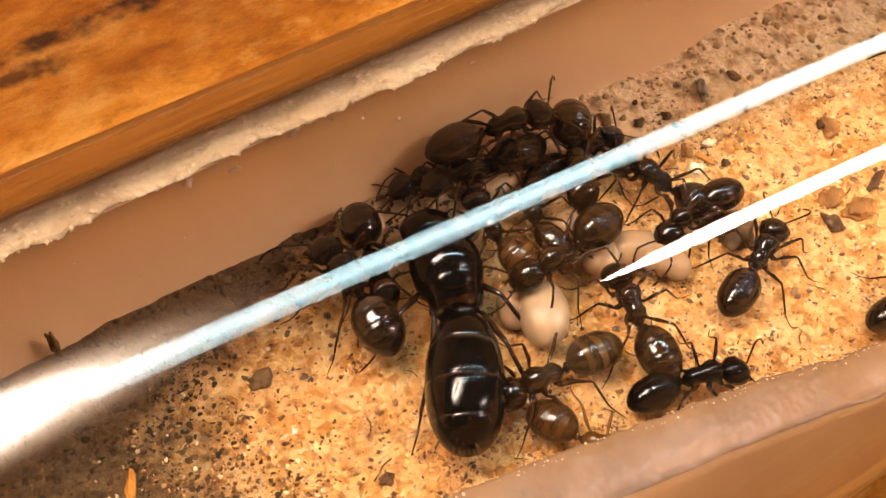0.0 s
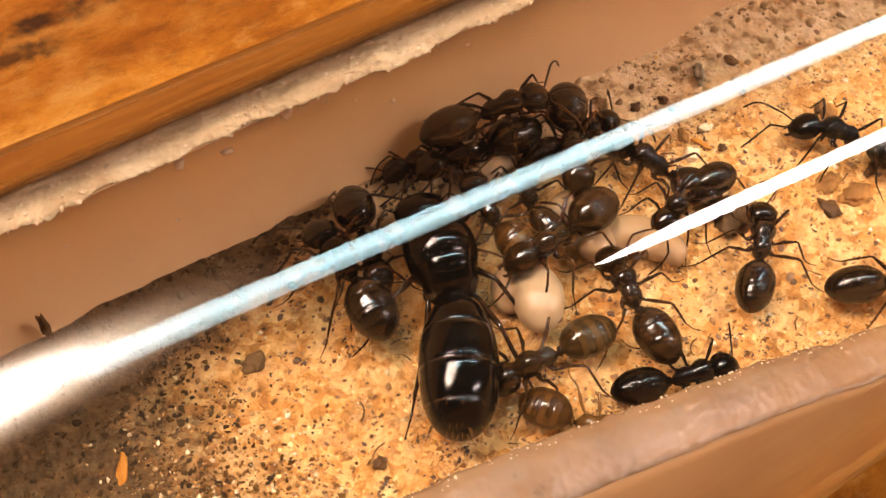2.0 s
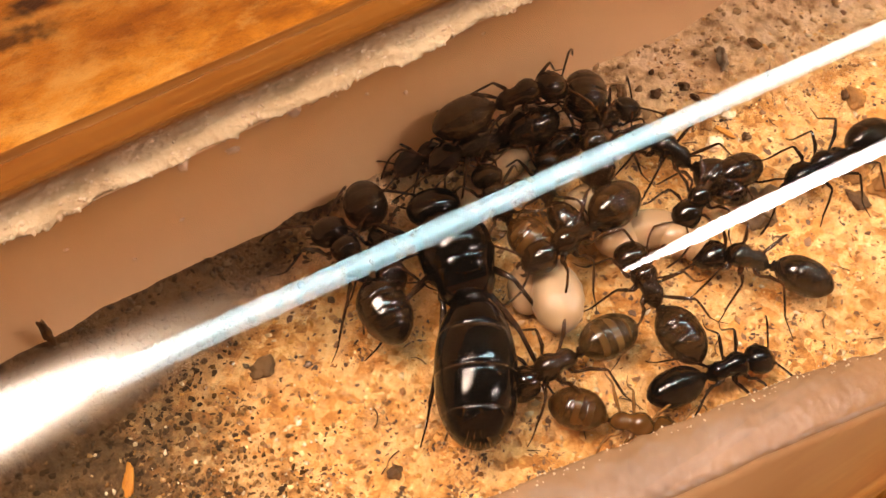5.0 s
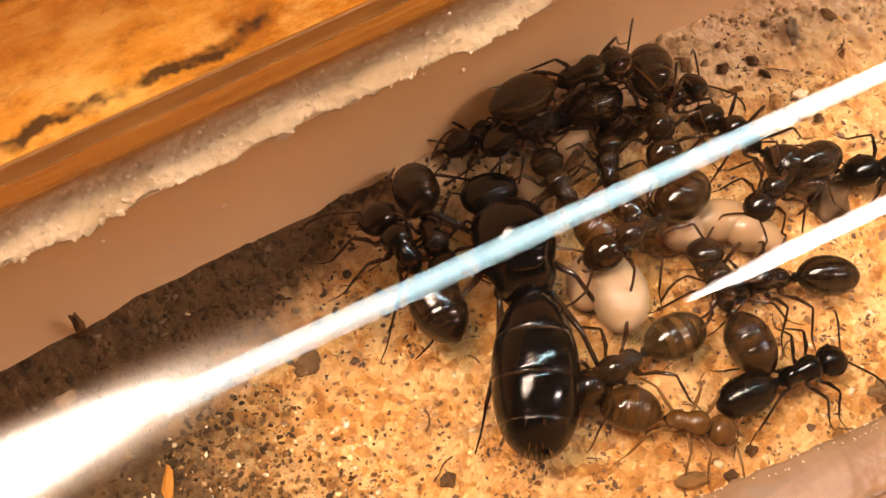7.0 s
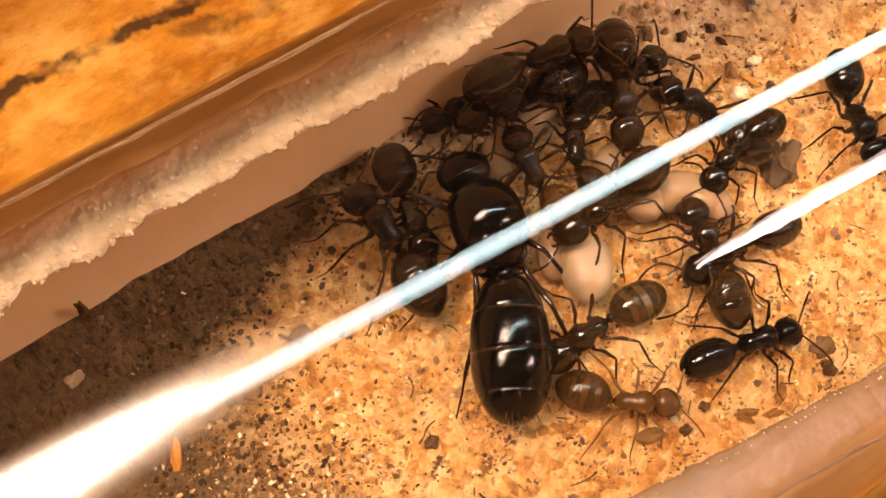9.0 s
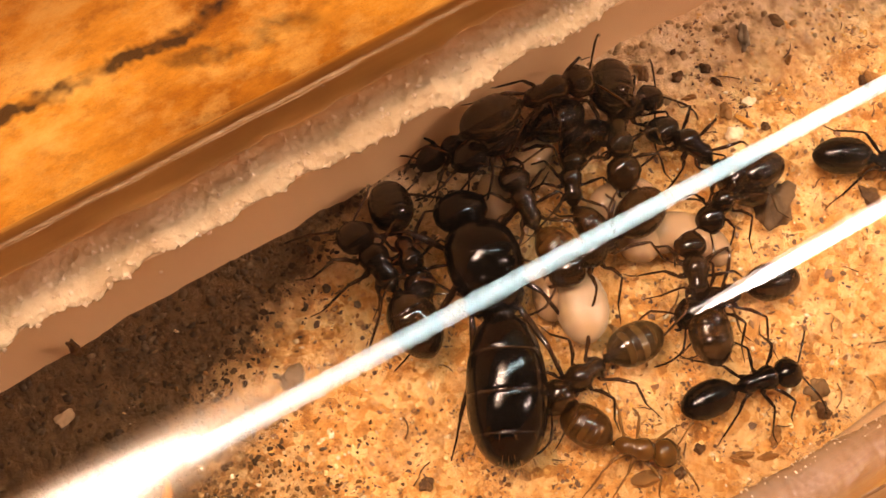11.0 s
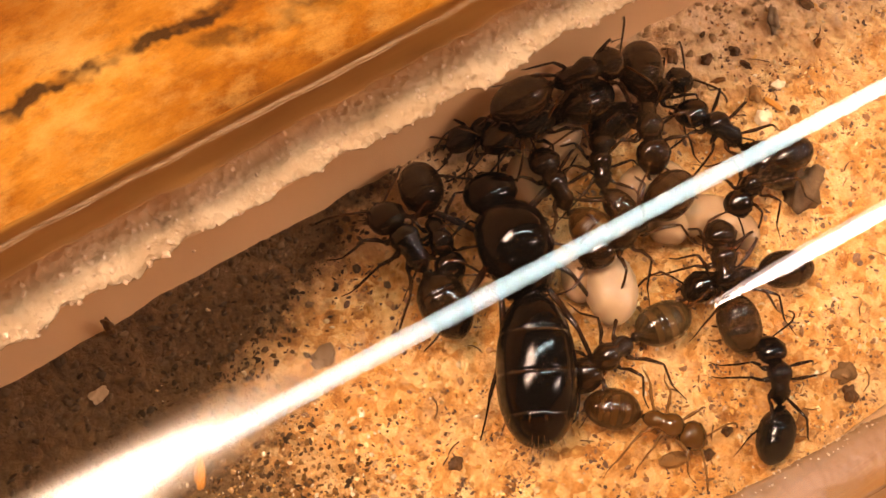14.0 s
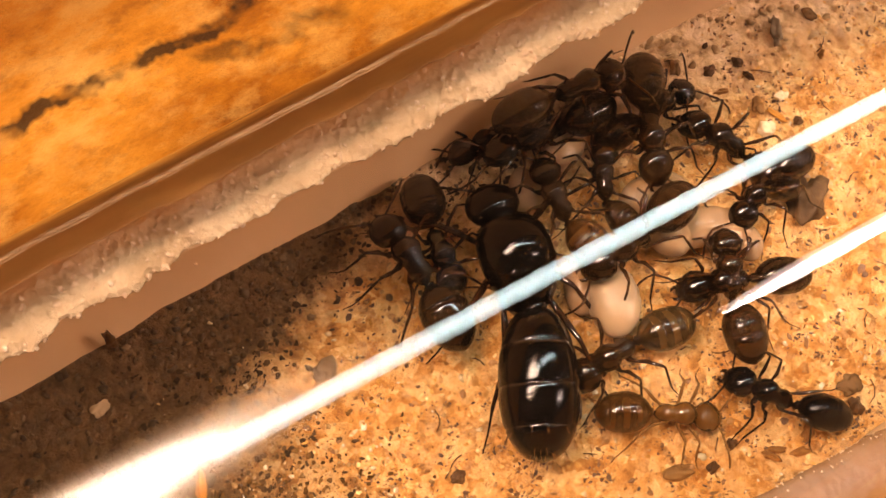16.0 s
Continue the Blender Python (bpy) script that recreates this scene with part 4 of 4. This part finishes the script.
scatter("bark_flakes", "orange-brown flakes and husks on the sand", "flakes", 1900, grain_material("flake", [(0, (0.09, 0.034, 0.008)), (0.35, (0.22, 0.085, 0.019)), (0.7, (0.42, 0.175, 0.040)), (1, (0.56, 0.26, 0.075))], 0.45), 41, 0.07, 0.27, clear, 0.42, False, thin=0.3, sink=-0.02)
scatter("pale_grains", "pale quartz grains in the sand", "sand", 420, grain_material("quartz", [(0, (0.50, 0.30, 0.13)), (0.6, (0.62, 0.44, 0.24)), (1, (0.72, 0.58, 0.40))], 0.25), 51, 0.08, 0.30, clear, 0.2, sink=-0.02)


CLUMPS = [(clear(random.Random(900 + k)), random.Random(900 + k).uniform(0.12, 0.42)) for k in range(280)]


def clumped(r):
    """In loose heaps."""
    (x, y), wide = r.choice(CLUMPS)
    return x + r.gauss(0, wide), y + r.gauss(0, wide * 0.7)


scatter("litter", "heaped dark brown litter crumbs on the sand", "litter", 5400, grain_material("litter", [(0, (0.055, 0.020, 0.004)), (0.5, (0.14, 0.052, 0.011)), (0.8, (0.26, 0.105, 0.025)), (1, (0.5, 0.29, 0.11))], 0.4), 71, 0.04, 0.17, clumped, 0.45, False, 0.05, 0.3)


def fibres(count):
    """Thin curved fragments, such as shed legs and plant hairs."""
    rnd = random.Random(77)
    bm = bmesh.new()
    for _ in range(count):
        x, y = clear(rnd)
        a, n, s = rnd.uniform(0, 6.28), rnd.randint(3, 5), rnd.uniform(0.12, 0.26)
        curl = rnd.uniform(-0.6, 0.6)
        pts = []
        for k in range(n):
            pts.append((x, y, floor_height(x, y) + 0.04 + 0.03 * math.sin(k)))
            x, y, a = x + s * math.cos(a), y + s * math.sin(a), a + curl
        tube(pts, [0.019] * (n - 1) + [0.008], 4, bm)
    ob = new("fibres", mesh_of("fibres", bm, DARKBIT))
    tagged(ob, "thin dark curved fragments strewn on the sand", "fragments", kind="stuff")


fibres(55)


# ---- walkers ----
WALKERS = []


def walker(label, shade, size, feelers, splay, rows, fat=0.96, z=0.0):
    """A worker on the move: rows of seconds, waist x and y in mm, the ways its fore and hind body point."""
    turned = []
    for t, x, y, front, back in rows:
        bend = (front - back + 180) % 360 - 180
        mid = back + bend / 2
        if turned:
            mid = turned[-1][3] + ((mid - turned[-1][3] + 180) % 360 - 180)
        turned.append((t, x, y, mid, bend / 2))
    made = ant(label, rows[0][1:3], turned[0][3], turned[0][4], -turned[0][4], shade, z, fat, size, feelers, (0, 0), splay)
    WALKERS.append((*made, turned, z))


walker("glossy dark brown ant worker walking on the sand", "dark", 0.92, 0, 3, [
    (0.0, 13.21, -4.22, 27, 23), (1.5, 13.33, -4.22, 31, 26), (2.0, 13.24, -4.32, 51, 39), (2.5, 12.83, -4.66, 68, 52), (3.0, 12.52, -4.75, 93, 73), (3.5, 12.03, -4.80, 150, 103),
    (6.0, 11.57, -4.03, 148, 137), (6.5, 10.78, -4.41, 186, 156), (7.0, 10.25, -4.16, 166, 151), (7.5, 9.80, -3.98, 171, 153), (8.0, 9.80, -3.90, 168, 155), (8.5, 10.11, -4.10, 186, 158), (9.0, 10.35, -4.35, 179, 172),
    (11.5, 10.23, -4.40, 179, 160), (12.5, 10.28, -4.67, 184, 172), (13.0, 10.03, -4.48, 185, 167), (13.5, 9.88, -4.08, 167, 156), (14.5, 9.88, -4.07, 163, 156), (15.2, 9.83, -3.77, 136, 150), (16.0, 9.86, -3.77, 160, 152)])
walker("glossy black ant worker turning on the sand", "black", 0.86, 1, 5, [
    (0.0, 9.39, -6.24, -30, -6), (1.5, 9.02, -6.45, -18, -21), (2.5, 9.06, -6.50, -10, -19), (3.0, 9.26, -6.36, -28, -12), (3.5, 9.29, -6.38, -25, -11), (6.0, 9.42, -6.42, -13, -11), (7.0, 9.42, -6.38, -11, -9),
    (8.0, 9.55, -6.48, -10, -8), (8.5, 9.52, -6.52, -18, -7), (9.0, 9.53, -6.62, -21, -12), (11.5, 9.68, -6.67, -21, -11), (12.5, 9.63, -6.74, -17, -14), (13.0, 9.54, -6.73, 2, 2), (13.5, 9.35, -6.95, 49, 15),
    (14.0, 9.20, -6.91, 75, 41), (14.5, 9.03, -6.72, 119, 102), (15.2, 8.95, -6.55, 131, 120), (16.0, 8.95, -6.78, 119, 131)])
walker("glossy black ant worker wandering over the sand", "black", 0.96, 2, 7, [
    (0.0, 22.35, -2.87, 90, 80), (1.0, 20.19, -3.00, 100, 82), (1.5, 18.57, -2.85, 112, 83), (2.0, 17.78, -2.65, 141, 114), (2.5, 17.13, -2.77, 165, 141), (3.0, 16.69, -2.62, 150, 145), (3.5, 16.41, -2.88, 162, 161),
    (6.0, 15.65, -3.15, 178, 185), (6.5, 15.75, -2.95, 160, 168), (7.0, 15.15, -3.50, 150, 142), (7.5, 14.75, -3.40, 170, 165), (8.0, 14.35, -3.33, 188, 188), (8.5, 15.65, -3.29, 237, 220), (9.0, 15.86, -3.37, 268, 238),
    (11.5, 17.25, -4.11, 330, 338), (12.5, 17.20, -4.41, 340, 336), (13.0, 17.80, -4.30, 345, 342), (16.0, 19.48, -4.84, 345, 345)])
walker("dark ant worker walking along the lining", "dark", 0.96, 1, 9, [(t, x + 0.45, y - 0.28, h, h) for t, x, y, h in ((0.0, 16.01, -7.61, -11), (1.0, 15.54, -7.06, -20), (1.5, 15.51, -7.18, -25), (2.5, 15.32, -7.19, -27), (3.5, 15.39, -7.27, -25), (6.0, 17.33, -7.74, -19), (16.0, 24.0, -7.60, -12))])
walker("black ant worker peeping out beside the lining", "black", 0.92, 1, 2,
       [(0, 1.9, -8.0, 57, 50), (5.8, 2.2, -7.6, 57, 50), (6.2, 2.78, -6.66, 54, 50), (6.5, 2.86, -6.76, 57, 50), (6.65, 2.75, -6.95, 57, 50), (7.0, 2.3, -7.9, 57, 50), (7.6, 1.5, -8.1, 57, 50), (16, 1.0, -8.1, 57, 50)])
walker("pale amber young ant worker on the sand", "pale", 0.80, 1, 4, [
    (0.0, 6.06, -6.33, -45, -66), (3.5, 6.30, -6.27, -36, -55), (6.0, 6.60, -6.28, -48, -50), (7.0, 6.50, -5.95, -46, -46), (9.0, 5.95, -6.14, -27, -52), (11.5, 5.98, -6.26, -32, -69),
    (12.5, 5.98, -6.24, -44, -57), (13.0, 6.18, -6.17, -54, -46), (14.0, 6.10, -6.13, -63, -44), (15.2, 6.48, -5.96, -50, -41), (16.0, 6.61, -5.81, -41, -33)], 1.12, -0.05)
walker("brown ant worker with striped belly feeding a nestmate", "brown", 0.95, 0, 8, [
    (0.0, 9.05, -3.65, 73, 80), (3.5, 9.10, -3.58, 74, 87), (6.5, 9.04, -3.55, 73, 88), (7.0, 9.10, -3.70, 70, 82), (8.5, 9.93, -3.90, 70, 84), (9.0, 9.98, -3.83, 76, 73),
    (11.5, 9.95, -3.56, 53, 69), (12.5, 9.78, -3.57, 44, 70), (13.5, 9.80, -3.70, 50, 73), (16.0, 9.92, -3.67, 52, 72)], 1.0, 0.1)
walker("olive-brown ant worker with striped belly touching the queen", "olive", 0.95, 0, 6, [
    (0.0, 5.83, -4.15, 176, 176), (3.5, 5.83, -4.12, 178, 177), (11.5, 6.0, -4.07, 190, 174), (14.0, 6.02, -4.00, 190, 174), (16.0, 6.14, -3.75, 188, 169)], 1.0)


def glide(rows, t):
    """Place and heading between two rows."""
    for a, b in zip(rows, rows[1:]):
        if a[0] <= t <= b[0]:
            u = (t - a[0]) / (b[0] - a[0])
            return [p + (q - p) * u for p, q in zip(a[1:], b[1:])]
    return list(rows[-1][1:])


def motions():
    for root, legs, head, belly, rows, z in WALKERS:
        size = root.scale[0]
        dense = []
        for a, b in zip(rows, rows[1:]):
            n = max(1, math.ceil(abs(b[3] - a[3]) / 60))
            for k in range(n):
                t = a[0] + (b[0] - a[0]) * k / n
                dense.append((t, *glide(rows, t)))
        dense.append(rows[-1])
        walk(root, [(t, at(x, y, z, 0, 0, h)) for t, x, y, h, _ in dense])
        root.scale = (size, size, size)
        walk(head, [(t, head_place(bend)) for t, _, _, _, bend in dense])
        walk(belly, [(t, belly_place(-bend)) for t, _, _, _, bend in dense])
        # legs swing in two sets of three, as far as the body goes or turns
        stride = 0.0
        times = [k * 0.2 for k in range(81)]
        phase = []
        last = glide(rows, 0)
        for t in times:
            now = glide(rows, t)
            stride += math.hypot(now[0] - last[0], now[1] - last[1]) + abs(now[2] - last[2]) * 0.012
            last = now
            phase.append(stride * 3.6)
        for leg, x, side, angle, k in legs:
            odd = (k + (side > 0)) % 2
            walk(leg, [(t, at(x, 0.20 * side, HEIGHT - 0.06, 0, 4 * math.cos(p + math.pi * odd), angle + 15 * math.sin(p + math.pi * odd))) for t, p in zip(times, phase)])
    # a few resting ants sway, and stir their feelers
    for i, reach in ((11, 3.0), (7, 2.0)):
        root = RESTERS[i][0]
        base, size = root.matrix_basis.copy(), root.scale[0]
        base = Matrix.LocRotScale(base.translation, base.to_quaternion(), None)
        walk(root, [(t * 0.8, base @ pose(0.00004 * math.sin(t * 1.3 + i), 0.00003 * math.cos(t * 0.9 + i), 0, 0, 0, reach * math.sin(t * 0.8 + i))) for t in range(21)])
        root.scale = (size, size, size)
    for i, head in enumerate([RESTERS[k][2] for k in (0, 7, 8, 11)] + [w[2] for w in WALKERS]):
        for k, feeler in enumerate(o for o in head.children if o.name.startswith("antenna")):
            base = feeler.matrix_basis.copy()
            walk(feeler, [(t * 0.4, base @ pose(0, 0, 0, 0, 5 * math.sin(t * 1.1 + i), 9 * math.sin(t * 0.9 + i * 2 + k * 1.7))) for t in range(41)])


motions()
